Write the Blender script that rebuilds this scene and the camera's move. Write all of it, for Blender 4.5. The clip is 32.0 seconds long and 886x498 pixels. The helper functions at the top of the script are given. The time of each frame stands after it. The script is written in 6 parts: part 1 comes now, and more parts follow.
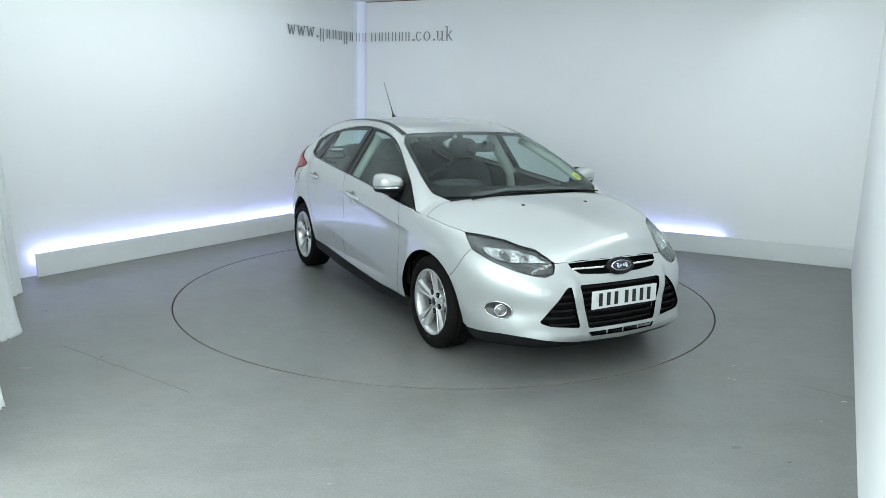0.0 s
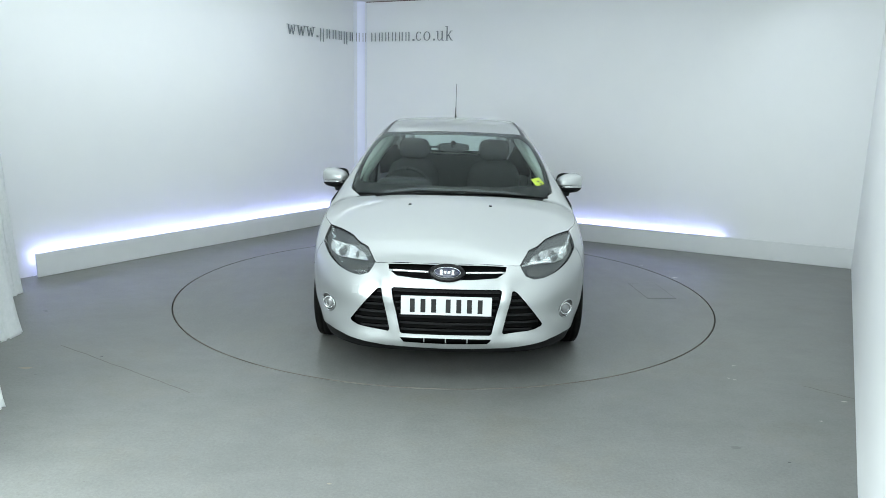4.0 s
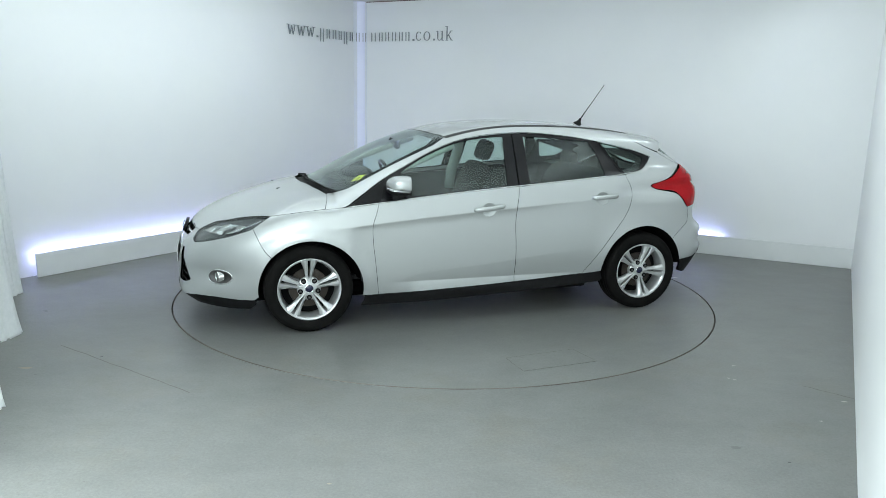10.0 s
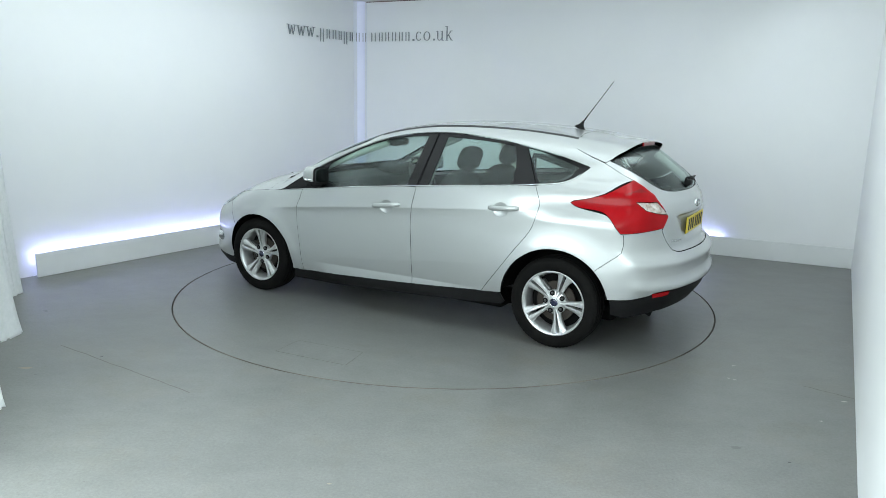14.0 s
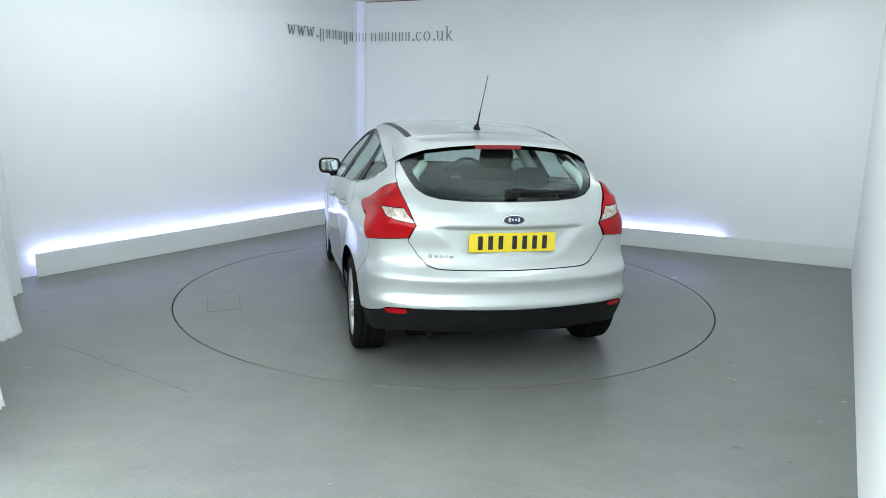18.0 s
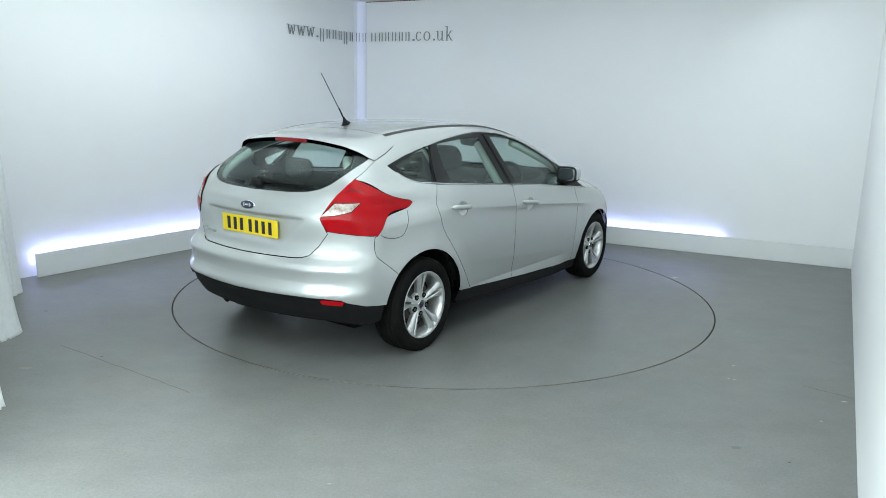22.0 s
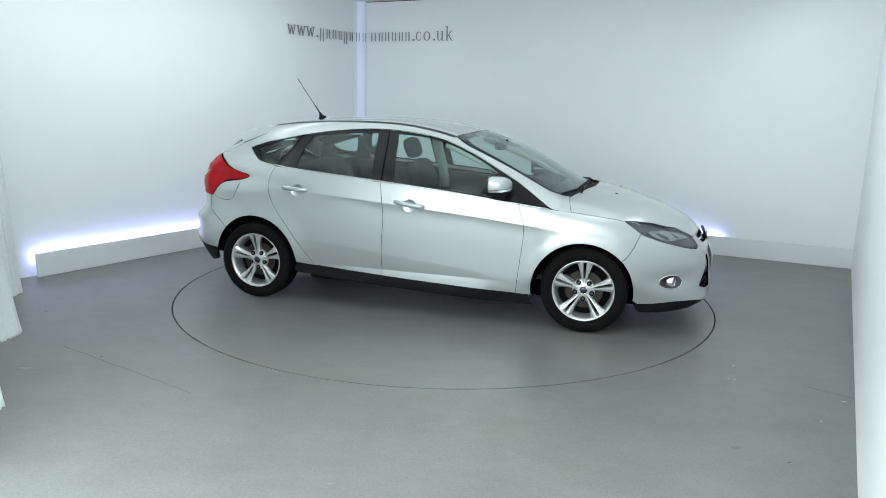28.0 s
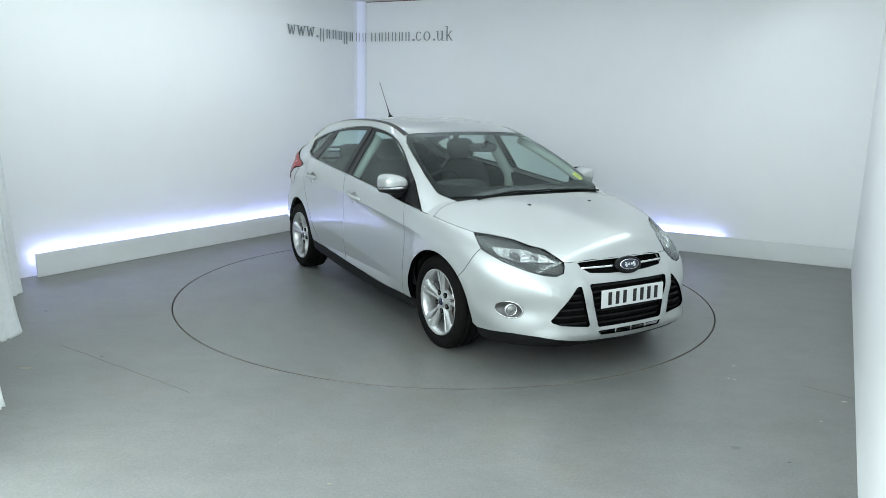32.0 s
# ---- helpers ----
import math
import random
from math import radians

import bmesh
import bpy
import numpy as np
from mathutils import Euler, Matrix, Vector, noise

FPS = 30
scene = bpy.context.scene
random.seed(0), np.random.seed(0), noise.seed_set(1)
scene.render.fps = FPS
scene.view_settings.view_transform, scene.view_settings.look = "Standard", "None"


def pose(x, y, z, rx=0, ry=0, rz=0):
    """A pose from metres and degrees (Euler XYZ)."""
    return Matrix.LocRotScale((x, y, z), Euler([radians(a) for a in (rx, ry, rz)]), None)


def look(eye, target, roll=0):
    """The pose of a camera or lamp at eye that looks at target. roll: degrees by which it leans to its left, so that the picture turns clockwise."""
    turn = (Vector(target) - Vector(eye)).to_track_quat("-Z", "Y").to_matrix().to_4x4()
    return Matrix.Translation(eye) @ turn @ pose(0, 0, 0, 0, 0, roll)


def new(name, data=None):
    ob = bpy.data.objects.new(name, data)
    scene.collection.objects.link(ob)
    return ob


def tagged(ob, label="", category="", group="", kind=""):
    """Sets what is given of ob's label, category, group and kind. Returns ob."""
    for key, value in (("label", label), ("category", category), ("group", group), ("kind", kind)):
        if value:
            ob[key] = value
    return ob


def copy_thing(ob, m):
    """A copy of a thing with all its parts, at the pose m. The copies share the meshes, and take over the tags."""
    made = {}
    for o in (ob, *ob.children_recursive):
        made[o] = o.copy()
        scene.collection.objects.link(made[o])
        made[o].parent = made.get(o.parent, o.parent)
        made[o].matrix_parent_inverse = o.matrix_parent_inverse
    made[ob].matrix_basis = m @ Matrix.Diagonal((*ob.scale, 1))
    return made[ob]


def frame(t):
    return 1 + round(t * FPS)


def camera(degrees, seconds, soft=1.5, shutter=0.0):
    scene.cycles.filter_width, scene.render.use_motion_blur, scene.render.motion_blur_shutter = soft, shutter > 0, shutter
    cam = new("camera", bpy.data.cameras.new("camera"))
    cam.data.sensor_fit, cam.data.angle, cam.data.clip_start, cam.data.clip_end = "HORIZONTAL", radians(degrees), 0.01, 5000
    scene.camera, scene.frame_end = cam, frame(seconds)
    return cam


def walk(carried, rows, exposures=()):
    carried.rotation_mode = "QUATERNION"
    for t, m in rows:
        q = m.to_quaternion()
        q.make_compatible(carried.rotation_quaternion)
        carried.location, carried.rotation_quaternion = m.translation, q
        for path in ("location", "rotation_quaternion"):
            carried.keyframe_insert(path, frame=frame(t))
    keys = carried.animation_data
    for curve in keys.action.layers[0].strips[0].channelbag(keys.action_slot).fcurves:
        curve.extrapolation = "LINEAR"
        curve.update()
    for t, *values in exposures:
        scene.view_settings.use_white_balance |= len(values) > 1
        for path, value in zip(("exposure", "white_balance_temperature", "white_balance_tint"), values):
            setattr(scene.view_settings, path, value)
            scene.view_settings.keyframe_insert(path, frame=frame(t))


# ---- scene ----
from mathutils.bvhtree import BVHTree
from mathutils.geometry import delaunay_2d_cdt

# ---- camera: fixed on its mount beside the side wall ----
EYE = (-0.0155, -6.1503, 1.6326)
cam = camera(63.0, 32.0, soft=0.8)
AIM = (EYE[0], EYE[1] + math.cos(radians(11.696)), EYE[2] - math.sin(radians(11.696)))
walk(cam, [(0.0, look(EYE, AIM, 1.261)), (32.0, look(EYE, AIM, 1.261))],
     exposures=[(0.0, 0.0, 6500, 10), (32.0, 0.0, 6500, 10)])

# ---- world and lamps ----
world = bpy.data.worlds.new("world")
scene.world = world
world.use_nodes = True
world.node_tree.nodes["Background"].inputs[0].default_value = (0.75, 0.85, 1.0, 1)
world.node_tree.nodes["Background"].inputs[1].default_value = 0.3

# plan of the room: corner, the two long walls and the side wall
CORNER = Vector((-1.185, 3.877, 0))
DIR_L = Vector((-0.554, -0.832, 0)).normalized()
DIR_R = Vector((0.8998, -0.4363, 0)).normalized()
NORM_L = Vector((0.832, -0.554, 0)).normalized()
NORM_R = Vector((-0.4363, -0.8998, 0)).normalized()
DIR_S = Vector((-0.4766, -0.8791, 0)).normalized()
NORM_S = Vector((-0.8791, 0.4766, 0))
END_R = CORNER + DIR_R * 6.05
CEIL = 2.87


def area_lamp(name, at, target, sx, sy, watts, colour):
    data = bpy.data.lights.new(name, "AREA")
    data.shape, data.size, data.size_y, data.energy, data.color = "RECTANGLE", sx, sy, watts, colour
    ob = new(name, data)
    ob.matrix_world = look(at, target)
    return ob


COOL = (0.87, 0.998, 1.018)


def room(u, v, z):
    """A place in the room, u along and v out from the right-hand wall."""
    p = CORNER + DIR_R * u + NORM_R * v
    return Vector((p.x, p.y, z))


def canopy(start, along, normal, s0, s1, gap, depth, watts, spread=180):
    """A flat light box under the ceiling that runs along a wall and shines straight down."""
    p = start + along * ((s0 + s1) / 2) + normal * (gap + depth / 2)
    ob = area_lamp("ceiling_lamp", (p.x, p.y, 2.84), (p.x, p.y + 0.001, 0), s1 - s0, depth, watts, COOL)
    ob.matrix_world = Matrix.Translation((p.x, p.y, 2.84)) @ Matrix.Rotation(math.atan2(along.y, along.x), 4, "Z")
    ob.data.spread = radians(spread)


canopy(CORNER, DIR_R, NORM_R, 0.9, 5.0, 3.95, 0.9, 20)
# These two boxes are unseen and added as fill for walls, floor and car.
canopy(CORNER, DIR_R, NORM_R, 1.1, 5.2, 1.1, 2.8, 24)
canopy(CORNER, DIR_R, NORM_R, 0.2, 5.8, 6.1, 3.3, 112, 95)
# Unseen fill lamp near the camera, added to brighten the car's flanks.
area_lamp("flank_fill_lamp", room(2.2, 8.8, 1.95), room(2.2, 2.0, 1.1), 7.4, 1.7, 250, COOL)


def washer(start, along, normal, s0, s1, watts, gap, aim):
    """An unseen ceiling strip, added and turned to a wall to brighten it from above."""
    mid = start + along * ((s0 + s1) / 2)
    eye = mid + normal * gap
    area_lamp("wall_fill_lamp", (eye.x, eye.y, 2.74), (mid.x, mid.y, aim), s1 - s0, 0.3, watts, COOL)


washer(CORNER, DIR_L, NORM_L, 1.6, 8.4, 36, 1.2, 0.4)
washer(END_R, DIR_S, NORM_S, 0.6, 6.0, 20, 1.0, 1.2)


# ---- materials ----
def mat(name, colour, rough=0.5, metal=0.0, **kw):
    m = bpy.data.materials.new(name)
    m.use_nodes = True
    b = m.node_tree.nodes["Principled BSDF"]
    b.inputs["Base Color"].default_value = (*colour, 1)
    b.inputs["Roughness"].default_value = rough
    b.inputs["Metallic"].default_value = metal
    for k, v in kw.items():
        b.inputs[k.replace("_", " ")].default_value = v
    return m


def grain(m, scale, lo, hi, rough=None, bump=0.0, bump_scale=None, detail=6, stretch=(1, 1, 1)):
    """Colour mottling between two shades, roughness variation and a fine bump."""
    nt = m.node_tree
    b = nt.nodes["Principled BSDF"]
    tc = nt.nodes.new("ShaderNodeTexCoord")
    mp = nt.nodes.new("ShaderNodeMapping")
    mp.inputs["Scale"].default_value = stretch
    nt.links.new(tc.outputs["Object"], mp.inputs[0])
    n1 = nt.nodes.new("ShaderNodeTexNoise")
    n1.inputs["Scale"].default_value, n1.inputs["Detail"].default_value = scale, detail
    n1.inputs["Roughness"].default_value = 0.62
    nt.links.new(mp.outputs[0], n1.inputs["Vector"])
    ramp = nt.nodes.new("ShaderNodeValToRGB")
    ramp.color_ramp.elements[0].position, ramp.color_ramp.elements[1].position = 0.3, 0.7
    ramp.color_ramp.elements[0].color, ramp.color_ramp.elements[1].color = (*lo, 1), (*hi, 1)
    nt.links.new(n1.outputs["Fac"], ramp.inputs[0])
    nt.links.new(ramp.outputs[0], b.inputs["Base Color"])
    if rough:
        mr = nt.nodes.new("ShaderNodeMapRange")
        mr.inputs["To Min"].default_value, mr.inputs["To Max"].default_value = rough
        nt.links.new(n1.outputs["Fac"], mr.inputs["Value"])
        nt.links.new(mr.outputs[0], b.inputs["Roughness"])
    if bump:
        n2 = nt.nodes.new("ShaderNodeTexNoise")
        n2.inputs["Scale"].default_value, n2.inputs["Detail"].default_value = bump_scale or scale * 20, 3
        nt.links.new(tc.outputs["Object"], n2.inputs["Vector"])
        bp = nt.nodes.new("ShaderNodeBump")
        bp.inputs["Strength"].default_value, bp.inputs["Distance"].default_value = bump, 0.002
        nt.links.new(n2.outputs["Fac"], bp.inputs["Height"])
        nt.links.new(bp.outputs[0], b.inputs["Normal"])
    return m


def glow(name, colour, strength):
    m = bpy.data.materials.new(name)
    m.use_nodes = True
    b = m.node_tree.nodes["Principled BSDF"]
    b.inputs["Base Color"].default_value = (*colour, 1)
    b.inputs["Emission Color"].default_value = (*colour, 1)
    b.inputs["Emission Strength"].default_value = strength
    return m


def glass(name, tint, gloss_rough=0.2, base=0.024):
    """Clear sheet: tinted passage with a gloss on top that grows at grazing angles."""
    m = bpy.data.materials.new(name)
    m.use_nodes = True
    nt = m.node_tree
    nt.nodes.clear()
    out = nt.nodes.new("ShaderNodeOutputMaterial")
    mix = nt.nodes.new("ShaderNodeMixShader")
    tr = nt.nodes.new("ShaderNodeBsdfTransparent")
    gl = nt.nodes.new("ShaderNodeBsdfGlossy")
    lw = nt.nodes.new("ShaderNodeLayerWeight")
    lw.inputs["Blend"].default_value = 0.5
    pw = nt.nodes.new("ShaderNodeMath")
    pw.operation = "POWER"
    pw.inputs[1].default_value = 5.0
    fr = nt.nodes.new("ShaderNodeMath")
    fr.operation = "MULTIPLY_ADD"
    fr.inputs[1].default_value, fr.inputs[2].default_value = 0.6, base
    nt.links.new(lw.outputs["Facing"], pw.inputs[0])
    nt.links.new(pw.outputs[0], fr.inputs[0])
    tr.inputs[0].default_value = (*tint, 1)
    gl.inputs["Roughness"].default_value = gloss_rough
    gl.inputs[0].default_value = (0.95, 1, 1, 1)
    nt.links.new(fr.outputs[0], mix.inputs[0])
    nt.links.new(tr.outputs[0], mix.inputs[1])
    nt.links.new(gl.outputs[0], mix.inputs[2])
    nt.links.new(mix.outputs[0], out.inputs[0])
    return m


M_WALL = grain(mat("white_paint", (0.8, 0.8, 0.8), 0.55), 1.3, (0.85, 0.862, 0.865), (0.88, 0.888, 0.888), (0.5, 0.62), 0.12, 90)
M_CEIL = grain(mat("ceiling_paint", (0.8, 0.8, 0.8), 0.7), 1.0, (0.84, 0.85, 0.85), (0.87, 0.87, 0.87))
M_PLINTH = grain(mat("plinth_paint", (0.8, 0.8, 0.8), 0.45), 2.0, (0.74, 0.76, 0.76), (0.80, 0.81, 0.81), (0.4, 0.52), 0.08, 60)
M_LED = glow("blue_white_led", (0.42, 0.47, 1.0), 30.0)
M_CURTAIN = grain(mat("white_cloth", (0.8, 0.8, 0.8), 0.85), 30, (0.72, 0.75, 0.75), (0.80, 0.82, 0.82), None, 0.25, 700)
M_LETTER = grain(mat("brushed_grey_letter", (0.2, 0.22, 0.24), 0.4), 40, (0.20, 0.22, 0.23), (0.27, 0.29, 0.31))
M_GAP = grain(mat("rusty_gap", (0.03, 0.025, 0.02), 0.9), 8, (0.03, 0.025, 0.02), (0.09, 0.07, 0.05))
M_RIM = grain(mat("worn_rim", (0.15, 0.12, 0.1), 0.7), 2.5, (0.06, 0.05, 0.04), (0.18, 0.16, 0.135))


def floor_paint(name, seed):
    """Grey floor paint: broad patches, scuffs, fine grit, worn gloss."""
    m = mat(name, (0.2, 0.2, 0.2), 0.45)
    nt = m.node_tree
    b = nt.nodes["Principled BSDF"]
    tc = nt.nodes.new("ShaderNodeTexCoord")
    mp = nt.nodes.new("ShaderNodeMapping")
    mp.inputs["Location"].default_value = (seed, seed * 1.7, 0)
    nt.links.new(tc.outputs["Object"], mp.inputs[0])

    def tex(scale, detail, rough=0.6, stretch=None):
        n = nt.nodes.new("ShaderNodeTexNoise")
        n.inputs["Scale"].default_value, n.inputs["Detail"].default_value = scale, detail
        n.inputs["Roughness"].default_value = rough
        src = mp
        if stretch:
            src = nt.nodes.new("ShaderNodeMapping")
            src.inputs["Scale"].default_value = stretch
            nt.links.new(mp.outputs[0], src.inputs[0])
        nt.links.new(src.outputs[0], n.inputs["Vector"])
        return n

    def ramp(n, stops):
        r = nt.nodes.new("ShaderNodeValToRGB")
        while len(r.color_ramp.elements) < len(stops):
            r.color_ramp.elements.new(0.5)
        for e, (p, c) in zip(r.color_ramp.elements, stops):
            e.position, e.color = p, (*c, 1)
        nt.links.new(n.outputs["Fac"], r.inputs[0])
        return r

    def mixc(kind, fac, a, c):
        x = nt.nodes.new("ShaderNodeMix")
        x.data_type, x.blend_type = "RGBA", kind
        x.inputs["Factor"].default_value = fac
        nt.links.new(a.outputs["Color"] if "Color" in a.outputs else a.outputs[2], x.inputs[6])
        nt.links.new(c.outputs["Color"], x.inputs[7])
        return x

    broad = ramp(tex(0.7, 5), [(0.3, (0.160, 0.164, 0.158)), (0.7, (0.194, 0.197, 0.189))])
    scuff = ramp(tex(2.6, 9, 0.78, (1, 1.4, 1)), [(0.35, (0.80, 0.80, 0.80)), (0.62, (1.0, 1.0, 1.0))])
    warm = ramp(tex(1.4, 6, 0.7), [(0.52, (1, 1, 1)), (0.72, (0.93, 0.88, 0.80))])
    spots = ramp(tex(26, 3, 0.6), [(0.24, (0.62, 0.58, 0.52)), (0.30, (1, 1, 1))])
    grit = ramp(tex(70, 4, 0.8), [(0.30, (0.70, 0.70, 0.69)), (0.70, (1.10, 1.10, 1.09))])
    a = mixc("MULTIPLY", 0.9, broad, scuff)
    a = mixc("MULTIPLY", 0.8, a, grit)
    a = mixc("MULTIPLY", 0.9, a, warm)
    a = mixc("MULTIPLY", 0.65, a, spots)
    nt.links.new(a.outputs[2], b.inputs["Base Color"])
    mr = nt.nodes.new("ShaderNodeMapRange")
    mr.inputs["To Min"].default_value, mr.inputs["To Max"].default_value = 0.30, 0.38
    nt.links.new(tex(3.0, 7, 0.7).outputs["Fac"], mr.inputs["Value"])
    nt.links.new(mr.outputs[0], b.inputs["Roughness"])
    bp = nt.nodes.new("ShaderNodeBump")
    bp.inputs["Strength"].default_value, bp.inputs["Distance"].default_value = 0.1, 0.002
    nt.links.new(tex(160, 3).outputs["Fac"], bp.inputs["Height"])
    nt.links.new(bp.outputs[0], b.inputs["Normal"])
    return m


M_FLOOR = floor_paint("grey_floor_paint", 0.0)
M_DISC = floor_paint("grey_turntable_paint", 5.3)


def paint():
    m = mat("silver_paint", (0.60, 0.62, 0.62), 0.32, 0.62, Coat_Weight=1.0, Coat_Roughness=0.085)
    nt = m.node_tree
    b = nt.nodes["Principled BSDF"]
    tc = nt.nodes.new("ShaderNodeTexCoord")
    v = nt.nodes.new("ShaderNodeTexNoise")
    v.inputs["Scale"].default_value, v.inputs["Detail"].default_value = 900, 1
    nt.links.new(tc.outputs["Object"], v.inputs["Vector"])
    r = nt.nodes.new("ShaderNodeValToRGB")
    r.color_ramp.elements[0].position, r.color_ramp.elements[1].position = 0.3, 0.7
    r.color_ramp.elements[0].color, r.color_ramp.elements[1].color = (0.455, 0.475, 0.472, 1), (0.535, 0.555, 0.552, 1)
    nt.links.new(v.outputs["Fac"], r.inputs[0])
    nt.links.new(r.outputs[0], b.inputs["Base Color"])
    d = nt.nodes.new("ShaderNodeTexNoise")
    d.inputs["Scale"].default_value, d.inputs["Detail"].default_value = 5, 6
    nt.links.new(tc.outputs["Object"], d.inputs["Vector"])
    mr = nt.nodes.new("ShaderNodeMapRange")
    mr.inputs["To Min"].default_value, mr.inputs["To Max"].default_value = 0.36, 0.44
    nt.links.new(d.outputs["Fac"], mr.inputs["Value"])
    nt.links.new(mr.outputs[0], b.inputs["Roughness"])
    return m


M_PAINT = paint()
M_BLACK = grain(mat("black_plastic", (0.01, 0.01, 0.01), 0.5, Specular_IOR_Level=0.18), 30, (0.005, 0.005, 0.0055), (0.011, 0.011, 0.0115), (0.55, 0.7), 0.04, 200)
M_GLOSSBLACK = mat("gloss_black_trim", (0.006, 0.006, 0.007), 0.25, Specular_IOR_Level=0.22)
# Near-black for dark parts, and for shade painted into gaps and recesses.
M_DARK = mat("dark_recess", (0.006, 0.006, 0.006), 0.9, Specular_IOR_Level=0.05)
M_RUBBER = grain(mat("tyre_rubber", (0.01, 0.01, 0.01), 0.75, Specular_IOR_Level=0.12), 12, (0.003, 0.003, 0.003), (0.008, 0.0077, 0.0072), (0.75, 0.9), 0.2, 300)
M_ALLOY = grain(mat("silver_alloy", (0.62, 0.63, 0.63), 0.28, 0.75), 25, (0.56, 0.57, 0.57), (0.68, 0.69, 0.69), (0.24, 0.36))
M_ALLOYDARK = mat("rim_barrel", (0.10, 0.10, 0.10), 0.5, 0.5)
M_DISCBRAKE = mat("brake_disc_steel", (0.05, 0.042, 0.036), 0.5, 0.7)
M_NUT = mat("dull_steel_nut", (0.10, 0.10, 0.10), 0.45, 0.6, Specular_IOR_Level=0.2)
M_FOGLENS = mat("fog_lamp_glass", (0.30, 0.31, 0.31), 0.12, 0.55, Coat_Weight=0.5)
M_CHROME = mat("chrome", (0.85, 0.86, 0.87), 0.08, 1.0)
M_MIRROR = mat("mirror_silvering", (0.26, 0.28, 0.29), 0.03, 1.0)
M_SATIN = mat("satin_metal", (0.60, 0.62, 0.62), 0.25, 0.9)
M_BLUE = mat("dark_blue_enamel", (0.007, 0.011, 0.042), 0.2, Coat_Weight=0.6)
M_WSGLASS = glass("windscreen_glass", (0.90, 0.94, 0.93), 0.28, base=0.008)
M_GLASS = glass("green_tinted_glass", (0.86, 0.925, 0.905))
M_LENS = glass("clear_lens", (0.96, 0.97, 0.97), 0.03, 0.03)
M_RED = grain(mat("red_lamp_lens", (0.4, 0.005, 0.008), 0.12, Specular_IOR_Level=0.16), 5, (0.28, 0.003, 0.006), (0.42, 0.005, 0.009), (0.06, 0.12), 0.05, 120)
M_REDDARK = mat("deep_red_lens", (0.22, 0.008, 0.01), 0.12)
M_CLEARLAMP = grain(mat("reversing_lens", (0.6, 0.5, 0.45), 0.15, 0.3, Coat_Weight=0.6), 28, (0.22, 0.13, 0.09), (0.72, 0.68, 0.64))
M_REFLECTOR = grain(mat("lamp_reflector", (0.90, 0.92, 0.92), 0.2, 0.85), 60, (0.16, 0.17, 0.175), (0.78, 0.80, 0.80), (0.12, 0.24))
M_LAMPDARK = mat("lamp_bezel_grey", (0.07, 0.075, 0.078), 0.45, Specular_IOR_Level=0.3)
M_PLATEW = mat("white_plate", (0.72, 0.74, 0.74), 0.35)
M_PLATEY = mat("yellow_plate", (0.75, 0.56, 0.02), 0.35)
M_INK = mat("black_ink", (0.012, 0.012, 0.012), 0.5)
M_TRIM = grain(mat("charcoal_interior_plastic", (0.03, 0.032, 0.034), 0.6), 40, (0.012, 0.013, 0.014), (0.026, 0.028, 0.029))
M_SEAT = grain(mat("charcoal_seat_cloth", (0.03, 0.03, 0.032), 0.9), 14, (0.016, 0.017, 0.018), (0.030, 0.031, 0.032))
M_HEADLINER = mat("pale_headliner", (0.55, 0.58, 0.55), 0.9)
M_PALETRIM = mat("pale_pillar_trim", (0.50, 0.55, 0.50), 0.7)
M_YELLOW = mat("yellow_sticker", (0.75, 0.78, 0.05), 0.5)
M_RAIL = grain(mat("black_roof_strip", (0.02, 0.02, 0.02), 0.55), 40, (0.014, 0.014, 0.014), (0.03, 0.03, 0.03))


# ---- mesh helpers ----
def mesh_of(bm, name, smooth=False):
    me = bpy.data.meshes.new(name)
    bm.normal_update()
    bm.to_mesh(me)
    bm.free()
    if smooth:
        me.polygons.foreach_set("use_smooth", [True] * len(me.polygons))
    return me


def part(name, bm, material, parent, label="", at=None, smooth=False):
    me = bm if isinstance(bm, bpy.types.Mesh) else mesh_of(bm, name, smooth)
    if not me.materials:
        me.materials.append(material)
    ob = new(name, me)
    ob.parent = parent
    if at is not None:
        ob.matrix_basis = at
    if label:
        ob["label"] = label
    return ob


def thing(name, label, category, at=None, group="", kind=""):
    ob = new(name)
    ob.empty_display_size = 0.1
    if at is not None:
        ob.matrix_world = at
    return tagged(ob, label, category, group, kind)


def solo(name, bm, material, label, category="", kind="", at=None, smooth=False, group=""):
    me = bm if isinstance(bm, bpy.types.Mesh) else mesh_of(bm, name, smooth)
    if not me.materials:
        me.materials.append(material)
    ob = new(name, me)
    if at is not None:
        ob.matrix_world = at
    return tagged(ob, label, category, group, kind)


def box(sx, sy, sz, at=(0, 0, 0), bevel=0.0, seg=2, bm=None, turn=None):
    own = bmesh.new()
    bmesh.ops.create_cube(own, size=1.0)
    for v in own.verts:
        v.co = Vector((v.co.x * sx, v.co.y * sy, v.co.z * sz))
    if bevel:
        bmesh.ops.bevel(own, geom=own.edges[:], offset=bevel, segments=seg, profile=0.5, affect="EDGES")
    m = Matrix.Translation(at) @ (turn.to_4x4() if turn else Matrix())
    own.transform(m)
    if bm is None:
        return own
    me = bpy.data.meshes.new("tmp")
    own.to_mesh(me)
    own.free()
    bm.from_mesh(me)
    bpy.data.meshes.remove(me)
    return bm


